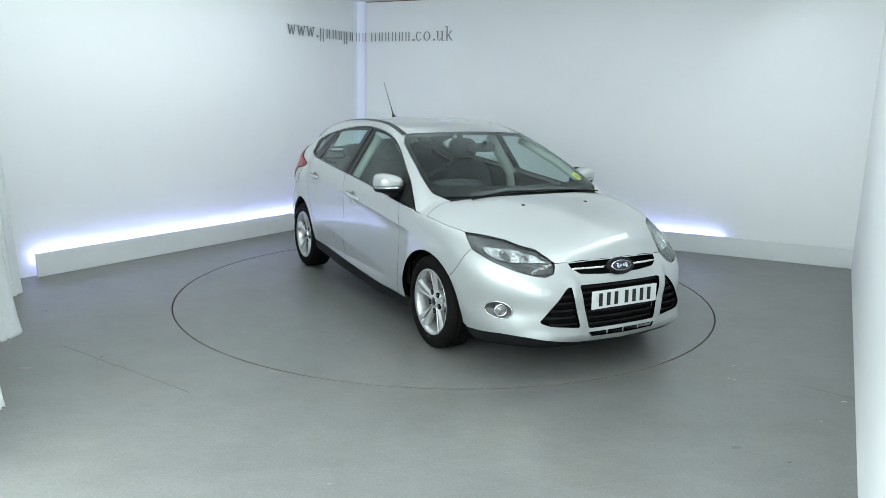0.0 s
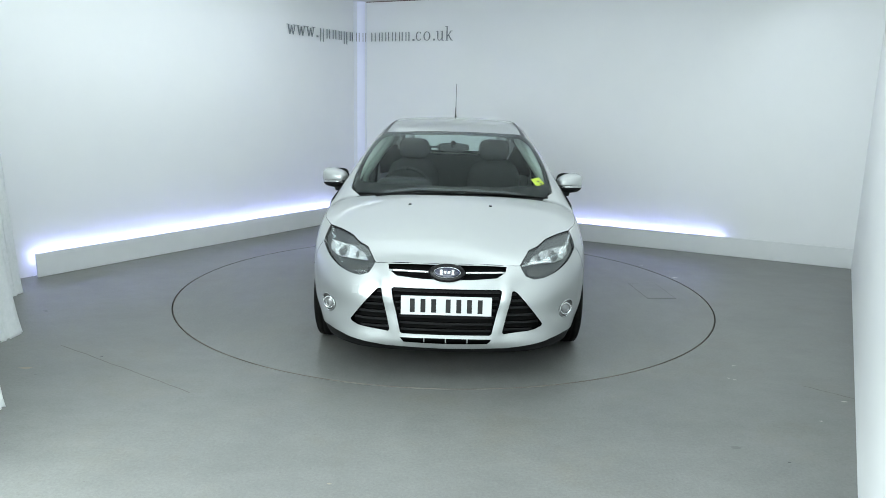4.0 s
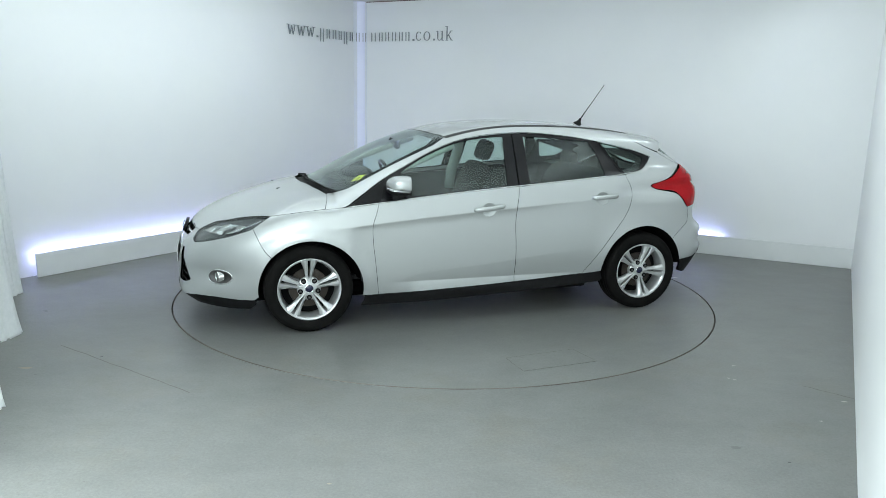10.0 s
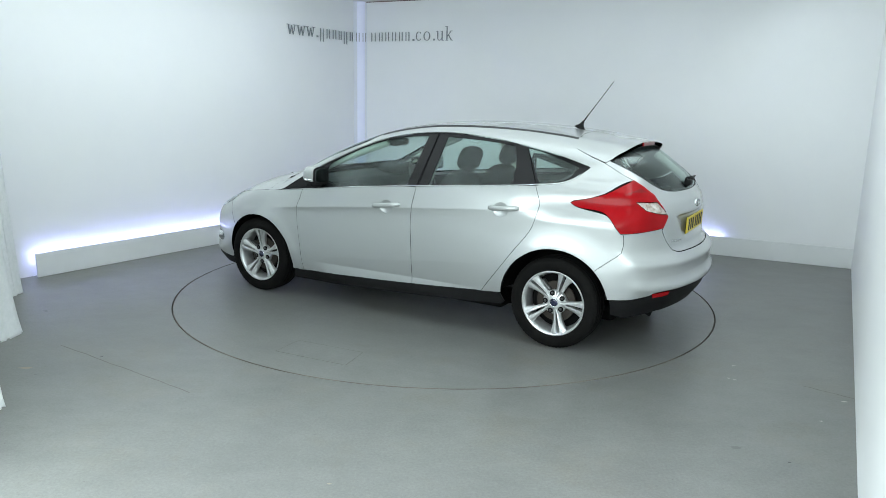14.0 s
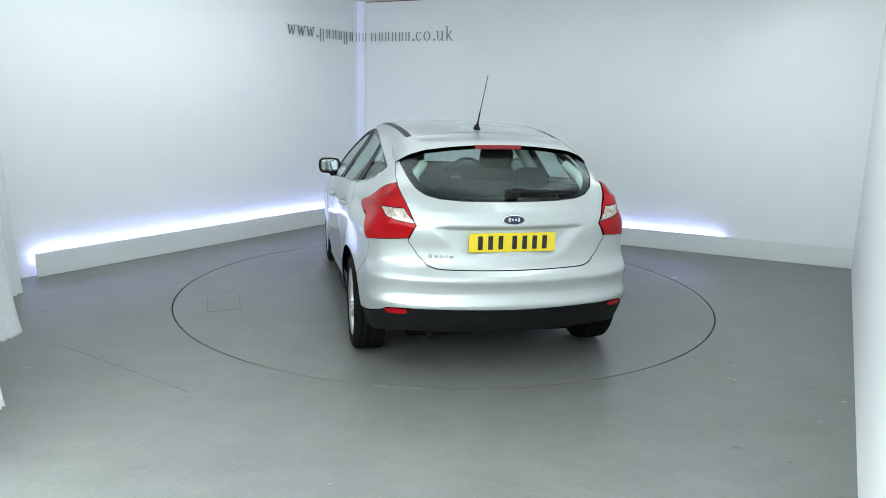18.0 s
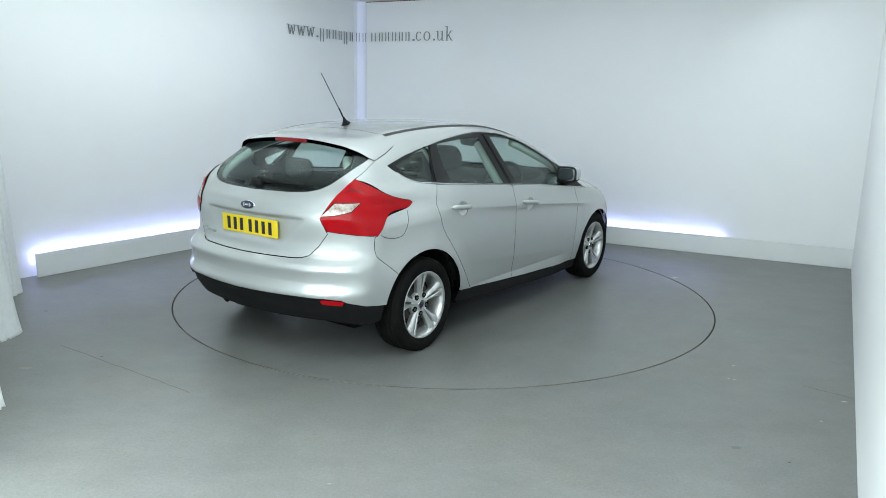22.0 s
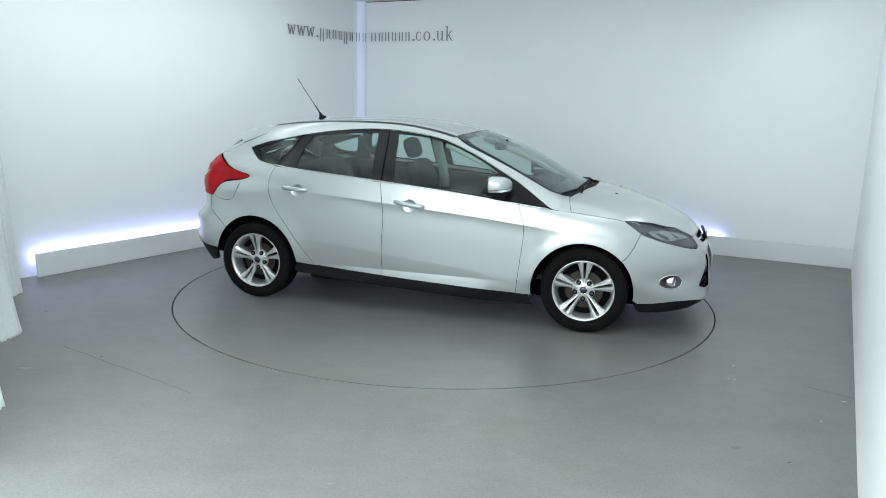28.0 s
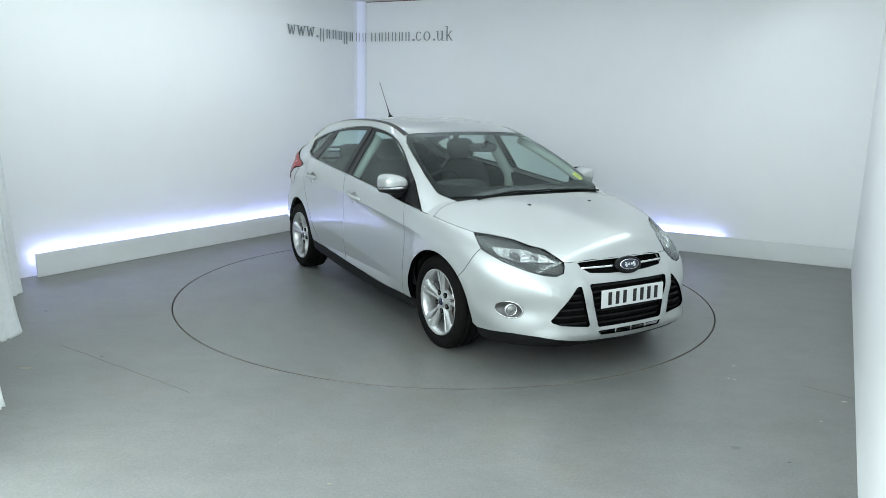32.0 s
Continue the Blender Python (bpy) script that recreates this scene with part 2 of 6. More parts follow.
def slab(points, z0, z1):
    """A prism over a plan polygon."""
    bm = bmesh.new()
    lo = [bm.verts.new((x, y, z0)) for x, y in points]
    hi = [bm.verts.new((x, y, z1)) for x, y in points]
    n = len(points)
    bm.faces.new(hi)
    bm.faces.new(lo[::-1])
    for i in range(n):
        bm.faces.new((lo[i], lo[(i + 1) % n], hi[(i + 1) % n], hi[i]))
    bmesh.ops.recalc_face_normals(bm, faces=bm.faces[:])
    return bm


def revolve(profile, n=64, axis="y", bm=None):
    """Rings of (radius, offset along the axis)."""
    bm = bm or bmesh.new()
    rings = []
    for r, o in profile:
        ring = []
        for i in range(n):
            a = 2 * math.pi * i / n
            c, s = r * math.cos(a), r * math.sin(a)
            ring.append(bm.verts.new((c, o, s) if axis == "y" else (c, s, o)))
        rings.append(ring)
    for a, b in zip(rings, rings[1:]):
        for i in range(n):
            j = (i + 1) % n
            bm.faces.new((a[i], a[j], b[j], b[i]))
    bmesh.ops.recalc_face_normals(bm, faces=bm.faces[:])
    return bm


def tube(points, radius, n=8, bm=None):
    """A round bar along a line of points; radius may be a list."""
    bm = bm or bmesh.new()
    pts = [Vector(p) for p in points]
    rings = []
    for i, p in enumerate(pts):
        d = (pts[min(i + 1, len(pts) - 1)] - pts[max(i - 1, 0)]).normalized()
        u = d.orthogonal().normalized() if i == 0 else (u - d * u.dot(d)).normalized()
        w = d.cross(u)
        r = radius[i] if isinstance(radius, (list, tuple)) else radius
        rings.append([bm.verts.new(p + (u * math.cos(2 * math.pi * k / n) + w * math.sin(2 * math.pi * k / n)) * r) for k in range(n)])
    for a, b in zip(rings, rings[1:]):
        for k in range(n):
            bm.faces.new((a[k], a[(k + 1) % n], b[(k + 1) % n], b[k]))
    bm.faces.new(rings[0][::-1])
    bm.faces.new(rings[-1])
    return bm


# ---- the room ----
def wall(name, a, b, normal, height, label, thick=0.12):
    a, b = Vector(a), Vector(b)
    back = -Vector(normal) * thick
    pts = [(p.x, p.y) for p in (a, b, b + back, a + back)]
    return solo(name, slab(pts, 0.0, height), M_WALL, label, kind="structure")


LEFT_END = CORNER + DIR_L * 13.2
SIDE_END = END_R + DIR_S * 10.2
wall("wall_left", CORNER - NORM_R * 0.1, LEFT_END, NORM_L, CEIL + 0.1, "smooth white painted studio wall with glow along its foot")
wall("wall_right", CORNER, END_R + DIR_R * 0.2, NORM_R, CEIL + 0.1, "smooth white painted studio wall with glow along its foot")
wall("wall_side", END_R - NORM_R * 0.0, SIDE_END, NORM_S, CEIL + 0.1, "plain white painted side wall of the studio")
wall("wall_back", SIDE_END, LEFT_END, (SIDE_END - LEFT_END).cross(Vector((0, 0, -1))).normalized() * -1, CEIL + 0.1, "plain white wall closing the studio behind")

outer = [(p.x, p.y) for p in (CORNER + Vector((0, 0.4, 0)), END_R + Vector((0.5, 0.1, 0)), SIDE_END + Vector((0.3, -0.4, 0)), LEFT_END + Vector((-0.4, -0.2, 0)))]
solo("ceiling", slab(outer, CEIL, CEIL + 0.1), M_CEIL, "plain white painted ceiling of the studio", kind="structure")

# floor with a round opening for the turntable
R_GAP, R_DISC = 2.244, 2.236


def floor_mesh():
    n = 160
    ring = [Vector((R_GAP * math.cos(2 * math.pi * i / n), R_GAP * math.sin(2 * math.pi * i / n))) for i in range(n)]
    pts = ring + [Vector(p) for p in outer]
    edges = [(i, (i + 1) % n) for i in range(n)] + [(n + i, n + (i + 1) % 4) for i in range(4)]
    co, _, tris, *_ = delaunay_2d_cdt(pts, edges, [], 0, 1e-6)
    bm = bmesh.new()
    vs = [bm.verts.new((c.x, c.y, 0)) for c in co]
    for t in tris:
        if any(co[i].length > R_GAP * 1.01 for i in t):
            bm.faces.new([vs[i] for i in t])
    for f in bm.faces:
        if f.normal.z < 0:
            f.normal_flip()
    rim = [e for e in bm.edges if len(e.link_faces) == 1 and e.verts[0].co.length < R_GAP * 1.01]
    geo = bmesh.ops.extrude_edge_only(bm, edges=rim)["geom"]
    for v in geo:
        if isinstance(v, bmesh.types.BMVert):
            v.co.z = -0.06
    for f in bm.faces:
        f.material_index = 0 if max(v.co.z for v in f.verts) == min(v.co.z for v in f.verts) else 1
    bmesh.ops.recalc_face_normals(bm, faces=bm.faces[:])
    return bm


fl = solo("floor", floor_mesh(), M_FLOOR, "scuffed grey painted concrete studio floor", kind="structure")
fl.data.materials.append(M_GAP)
if fl.data.polygons[0].normal.z < 0:
    fl.data.flip_normals()
pit = bmesh.new()
bmesh.ops.create_circle(pit, cap_ends=True, segments=96, radius=2.6, matrix=Matrix.Translation((0, 0, -0.06)))
solo("turntable_pit", pit, M_GAP, "dark rusty pit under the turntable", kind="structure")


def plinth(name, start, end, normal, height, offset, label):
    """A boxed upstand that stands off the wall, with a light strip hidden behind it."""
    a, b, n = Vector(start), Vector(end), Vector(normal)
    th = 0.018
    d = (b - a).normalized()
    f0, f1 = a + n * offset, b + n * offset
    bm = slab([(p.x, p.y) for p in (f0, f1, f1 - n * th, f0 - n * th)], 0.0, height)
    bmesh.ops.bevel(bm, geom=bm.edges[:], offset=0.003, segments=1, affect="EDGES")
    return solo(name, bm, M_PLINTH, label, kind="structure")


P_L0 = CORNER + DIR_L * 4.50
plinth("plinth_left", P_L0, CORNER + DIR_L * 0.07, NORM_L, 0.215, 0.075, "low white boxed upstand lit from behind along the wall")
plinth("plinth_right", CORNER + DIR_R * 0.09, END_R, NORM_R, 0.208, 0.075, "low white boxed upstand lit from behind along the wall")


def led_strip(a, b, n, z, w, label):
    a, b, n = Vector(a), Vector(b), Vector(n)
    p = [a + n * 0.047, b + n * 0.047, b + n * 0.055, a + n * 0.055]
    return solo("led_strip", slab([(q.x, q.y) for q in p], z, z + w), M_LED, label, "light strip", group="hidden light strips")


led_strip(P_L0 + DIR_L * -0.01, CORNER + DIR_L * 0.1, NORM_L, 0.172, 0.016, "blue-white light strip hidden behind the low upstand")
led_strip(CORNER + DIR_R * 0.1, CORNER + DIR_R * 4.75, NORM_R, 0.168, 0.016, "blue-white light strip hidden behind the low upstand")


# ---- the car's body surface ----
def curve(points, n=24, soft=0.0):
    """A smooth function through points (sorted), as a table for np.interp."""
    p = np.array(sorted(points), float)
    x, y = p[:, 0], p[:, 1]
    s = np.diff(y) / np.diff(x)
    m = np.empty(len(x))
    m[0], m[-1] = s[0], s[-1]
    h = np.diff(x)
    m[1:-1] = (s[:-1] * h[1:] + s[1:] * h[:-1]) / (h[1:] + h[:-1])
    xs, ys = [], []
    for i in range(len(s)):
        t = np.linspace(0, 1, n, endpoint=False)
        xs.append(x[i] + h[i] * t)
        ys.append((2 * t**3 - 3 * t**2 + 1) * y[i] + (t**3 - 2 * t**2 + t) * h[i] * m[i] + (3 * t**2 - 2 * t**3) * y[i + 1] + (t**3 - t**2) * h[i] * m[i + 1])
    xs, ys = np.append(np.concatenate(xs), x[-1]), np.append(np.concatenate(ys), y[-1])
    if soft:
        gx = np.arange(x[0], x[-1], 0.002)
        k = np.arange(-int(3 * soft / 0.002), int(3 * soft / 0.002) + 1)
        w = np.exp(-0.5 * (k * 0.002 / soft) ** 2)
        gy = np.interp(gx, xs, ys)
        pad = len(k) // 2
        lo = gy[0] + (gy[1] - gy[0]) * np.arange(-pad, 0)
        hi = gy[-1] + (gy[-1] - gy[-2]) * np.arange(1, pad + 1)
        xs, ys = gx, np.convolve(np.concatenate([lo, gy, hi]), w / w.sum(), "valid")
    return lambda v: np.interp(v, xs, ys)


WIDTH = curve([(-2.3, 0.66), (-2.1, 0.725), (-1.9, 0.785), (-1.6, 0.842), (-1.32, 0.876), (-1.0, 0.888), (-0.5, 0.895), (0.2, 0.900), (0.85, 0.902), (1.1, 0.900), (1.33, 0.895), (1.6, 0.866), (1.85, 0.80), (2.1, 0.70), (2.3, 0.58)], soft=0.09)
BELT = curve([(-2.3, 1.16), (-1.6, 1.13), (-1.29, 1.112), (-1.15, 1.092), (-0.82, 1.064), (-0.41, 1.030), (0, 0.996), (0.41, 0.957), (0.83, 0.910), (1.08, 0.883), (1.5, 0.84), (2.3, 0.75)], soft=0.06)
CREASE = curve([(-2.3, 0.98), (-1.4, 0.935), (-0.82, 0.901), (-0.21, 0.854), (0.41, 0.806), (1.0, 0.750), (1.5, 0.70), (2.3, 0.62)], soft=0.06)
LOWCREASE = curve([(-1.0, 0.53), (-0.64, 0.506), (-0.43, 0.488), (-0.01, 0.440), (0.41, 0.404), (0.62, 0.370), (0.74, 0.31), (0.9, 0.30)])
LEAN = curve([(-2.3, 0.15), (-1.75, 0.14), (-1.5, 0.125), (-1.2, 0.10), (-1.0, 0.082), (-0.5, 0.060), (0.0, 0.045), (0.4, 0.034), (0.8, 0.026), (1.2, 0.02), (2.3, 0.0)])
BODY_IN = curve([(0.0, -0.13), (0.12, -0.085), (0.2, -0.045), (0.3, -0.018), (0.45, 0.0), (0.65, 0.004), (0.8, 0.0), (1.6, 0.0)])
ROOFLINE = curve([(-2.3, 0.50), (-2.12, 0.83), (-2.03, 0.985), (-1.95, 1.09), (-1.83, 1.195), (-1.72, 1.277), (-1.62, 1.334), (-1.5, 1.374), (-1.25, 1.423), (-1.0, 1.451), (-0.7, 1.469), (-0.4, 1.474), (-0.1, 1.458), (0.1, 1.430), (0.28, 1.390), (0.42, 1.350), (0.526, 1.314), (0.715, 1.236), (0.953, 1.113), (1.144, 1.008), (1.3, 0.92), (1.6, 0.74), (2.3, 0.3)], soft=0.05)
HOODLINE = curve([(-2.3, 0.5), (0.4, 0.7), (0.8, 1.0), (1.0, 1.022), (1.15, 1.010), (1.288, 0.992), (1.432, 0.967), (1.529, 0.945), (1.674, 0.904), (1.771, 0.873), (1.917, 0.816), (2.015, 0.772), (2.08, 0.734), (2.13, 0.692), (2.18, 0.63), (2.3, 0.45)], soft=0.07)
NOSE = curve([(0.0, 1.80), (0.15, 2.10), (0.20, 2.188), (0.24, 2.212), (0.28, 2.214), (0.35, 2.210), (0.42, 2.202), (0.53, 2.200), (0.60, 2.182), (0.66, 2.152), (0.72, 2.115), (0.80, 2.07), (1.6, 2.0)], soft=0.012)
STERN = curve([(0.0, -1.75), (0.15, -1.9), (0.25, -2.0), (0.32, -2.055), (0.40, -2.108), (0.45, -2.132), (0.475, -2.141), (0.492, -2.136), (0.512, -2.122), (0.545, -2.116), (0.60, -2.121), (0.622, -2.128), (0.636, -2.124), (0.66, -2.096), (0.69, -2.060), (0.75, -2.042), (0.85, -2.042), (0.93, -2.052), (0.97, -2.052), (1.01, -2.035), (1.06, -2.02), (1.2, -1.96), (1.6, -1.7)], soft=0.010)


def ease(v, lo, hi):
    t = np.clip((v - lo) / (hi - lo), 0, 1)
    return t * t * (3 - 2 * t)


def smax(a, b, k):
    h = np.maximum(k - np.abs(a - b), 0) / k
    return np.maximum(a, b) + h * h * k * 0.25


def top_height(x, a):
    a2 = np.minimum(a, 0.95) ** 2
    xg = x + a2 * (0.12 * ease(x, 0.0, 0.5) - 0.20 * ease(-x, 1.35, 1.75))
    zg = ROOFLINE(xg) - 0.075 * a2
    zh = HOODLINE(x + 0.20 * a2 * ease(x, 1.3, 2.0)) - (0.13 + 0.06 * ease(x, 1.3, 1.75)) * a2
    return np.maximum(zg, zh)


def side_width(x, z):
    w, zb, zc = WIDTH(x), BELT(x), CREASE(x)
    y = w + BODY_IN(z)
    fade = ease(x, -1.15, -0.25) * (1 - ease(x, 0.45, 0.84))
    zl = LOWCREASE(x)
    scoop = np.where(z < zl, np.minimum(zl - z, np.maximum(zl - 0.335, 0.0)) * 0.10, 0.0) - np.where(z < 0.335, (0.335 - z) * 0.30, 0.0)
    y = y - np.maximum(scoop, -0.02) * fade
    for cx, cz in ((1.313, 0.293), (-1.32, 0.31)):
        r = np.hypot(x - cx, z - cz)
        y = y + 0.010 * np.exp(-(((r - 0.365) / 0.055) ** 2)) * ease(z, 0.25, 0.42)
        y = y + (0.006 * (1 - ease(r, 0.42, 0.54)) if cx < 0 else 0.004 * (1 - ease(r, 0.40, 0.47))) * ease(z, 0.25, 0.42)
    y = y - 0.17 * np.maximum(np.minimum(z, zb) - zc, 0)
    under = ease(x, -1.1, 0.1) * (1 - ease(x, 0.95, 1.06))
    y = y - 0.009 * under * np.where(z < zc, 1 - np.exp(-(zc - z) / 0.022), 0.0) * ease(z, 0.3, 0.55)
    up = np.maximum(z - zb, 0)
    u = up / 0.42
    y = y - np.where(up > 0, 0.008 * ease(up, 0, 0.02) + 0.185 * u + 0.055 * u * u, 0)
    y = y - LEAN(x) * ease(z - zb, -0.10, 0.14 + 0.2 * ease(x, -1.5, -0.4))
    y = y + 0.020 * ease(-x, 1.5, 1.9) * (1 - ease(z, 0.55, 0.75))
    y = y - 0.05 * ease(-x, 1.0, 1.4) * ease(z, 0.86, 1.0) * (1 - ease(z, 1.08, 1.28))
    return y


def hull(x, y, z):
    a = np.abs(y)
    s = (a - side_width(x, z)) * np.where(z > BELT(x), 0.88, 1.0)
    zt = top_height(x, a)
    sl = (top_height(x + 0.01, a) - top_height(x - 0.01, a)) / 0.02
    t = (z - zt) / np.sqrt(1 + sl * sl)
    f = x - (NOSE(z) - 0.20 * a * a - 2.1 * np.maximum(a - 0.45, 0) ** 2)
    r = (STERN(z) + 0.25 * a * a + 0.9 * np.maximum(a - 0.5, 0) ** 2) - x
    v = smax(s, t, 0.10)
    v = smax(v, f, 0.06)
    return smax(v, r, 0.07)


def normals(p):
    h = 0.004
    g = np.stack([hull(p[:, 0] + h * (i == 0), p[:, 1] + h * (i == 1), p[:, 2] + h * (i == 2)) - hull(p[:, 0] - h * (i == 0), p[:, 1] - h * (i == 1), p[:, 2] - h * (i == 2)) for i in range(3)], 1)
    return g / (np.linalg.norm(g, axis=1)[:, None] + 1e-12)


def cast(start, way, length=1.6, steps=90):
    """The first meeting of each ray with the body, from outside."""
    start, way = np.broadcast_arrays(np.atleast_2d(start).astype(float), np.atleast_2d(way).astype(float))
    d = np.linspace(0, length, steps)
    p = start[:, None, :] + way[:, None, :] * d[None, :, None]
    f = hull(p[..., 0].ravel(), p[..., 1].ravel(), p[..., 2].ravel()).reshape(len(start), steps)
    i = np.argmax(f < 0, axis=1)
    miss = ~(f < 0).any(axis=1)
    i[miss] = np.argmin(f[miss], axis=1) if miss.any() else i[miss]
    lo, hi = d[np.maximum(i - 1, 0)], d[i]
    for _ in range(24):
        mid = (lo + hi) / 2
        q = start + way * mid[:, None]
        out = hull(q[:, 0], q[:, 1], q[:, 2]) > 0
        lo, hi = np.where(out, mid, lo), np.where(out, hi, mid)
    return start + way * hi[:, None]


# three ways to unroll the body: round its long axis, round the nose, round the tail
AXIS_Z, NOSE_X, TAIL_X = 0.56, 1.15, -1.15


def unroll(p, proj):
    p = np.atleast_2d(p)
    if proj == "rad":
        return np.stack([p[:, 0], np.arctan2(p[:, 2] - AXIS_Z, p[:, 1]) * 0.7], 1)
    if proj == "nose":
        return np.stack([np.arctan2(p[:, 1], p[:, 0] - NOSE_X) * 0.9, p[:, 2]], 1)
    if proj == "tail":
        return np.stack([np.arctan2(p[:, 1], TAIL_X - p[:, 0]) * 0.9, p[:, 2]], 1)
    return p[:, [0, 2]]


def roll(q, proj):
    q = np.atleast_2d(q)
    o = np.zeros(len(q))
    if proj == "rad":
        a = q[:, 1] / 0.7
        w = np.stack([o, np.cos(a), np.sin(a)], 1)
        return cast(np.stack([q[:, 0], o, o + AXIS_Z], 1) + w * 1.5, -w, 1.48)
    if proj == "nose" or proj == "tail":
        a, sgn, x0 = q[:, 0] / 0.9, (1 if proj == "nose" else -1), (NOSE_X if proj == "nose" else TAIL_X)
        w = np.stack([sgn * np.cos(a), np.sin(a), o], 1)
        return cast(np.stack([o + x0, o, q[:, 1]], 1) + w * 1.5, -w, 1.48)
    return cast(np.stack([q[:, 0], o + 1.3, q[:, 1]], 1), np.stack([o, o - 1, o], 1), 1.28)


def from_side(pts):
    """Body points seen square from the left at (x, z)."""
    q = np.array(pts, float)
    return cast(np.stack([q[:, 0], np.full(len(q), 1.3), q[:, 1]], 1), (0, -1, 0), 1.28)


def from_top(pts):
    q = np.array(pts, float)
    return cast(np.stack([q[:, 0], q[:, 1], np.full(len(q), 1.9)], 1), (0, 0, -1), 1.6)


def from_front(pts):
    q = np.array(pts, float)
    return cast(np.stack([np.full(len(q), 2.7), q[:, 0], q[:, 1]], 1), (-1, 0, 0), 1.7)


def from_rear(pts):
    q = np.array(pts, float)
    return cast(np.stack([np.full(len(q), -2.6), q[:, 0], q[:, 1]], 1), (1, 0, 0), 1.7)


# ---- panels laid on the body surface ----
def dense(poly, step):
    out = []
    for i, a in enumerate(poly):
        b = poly[(i + 1) % len(poly)]
        n = max(1, int(math.ceil(np.linalg.norm(np.subtract(b, a)) / step)))
        out += [np.add(a, np.subtract(b, a) * k / n) for k in range(n)]
    return np.array(out)


def dense_open(line, step):
    out = []
    for a, b in zip(line, line[1:]):
        n = max(1, int(math.ceil(np.linalg.norm(np.subtract(b, a)) / step)))
        out += [np.add(a, np.subtract(b, a) * k / n) for k in range(n)]
    return np.array(out + [np.array(line[-1])])


def inset(poly, d):
    """Shrink a closed outline by d."""
    p = np.array(poly, float)
    area = 0.5 * np.sum(p[:, 0] * np.roll(p[:, 1], -1) - np.roll(p[:, 0], -1) * p[:, 1])
    t = np.roll(p, -1, 0) - np.roll(p, 1, 0)
    t /= np.linalg.norm(t, axis=1)[:, None] + 1e-9
    n = np.stack([-t[:, 1], t[:, 0]], 1) * (1 if area > 0 else -1)
    return p + n * d


def inside(q, poly):
    x, y = q[:, 0], q[:, 1]
    ok = np.zeros(len(q), bool)
    n = len(poly)
    for i in range(n):
        (x0, y0), (x1, y1) = poly[i], poly[(i + 1) % n]
        if y0 == y1:
            continue
        c = ((y0 > y) != (y1 > y)) & (x < (x1 - x0) * (y - y0) / (y1 - y0) + x0)
        ok ^= c
    return ok


def rounded(points, n=5, closed=False):
    """A smooth line through 2D points."""
    p = np.array(points, float)
    m = len(p)
    out = []
    for i in range(m if closed else m - 1):
        g = (lambda k: p[k % m]) if closed else (lambda k: p[min(max(k, 0), m - 1)])
        a, b, c, d = g(i - 1), g(i), g(i + 1), g(i + 2)
        for k in range(n):
            t = k / n
            out.append(0.5 * (2 * b + (c - a) * t + (2 * a - 5 * b + 4 * c - d) * t * t + (3 * b - a - 3 * c + d) * t**3))
    if not closed:
        out.append(p[-1])
    return [tuple(o) for o in out]


def both(half, proj):
    """Close a half outline, which starts and ends on the centre line, by its mirror image."""
    h = [tuple(v) for v in half]
    flip = (lambda v: (v[0], 0.7 * math.pi - v[1])) if proj == "rad" else (lambda v: (-v[0], v[1]))
    return h + [flip(v) for v in h[::-1][1:-1]]


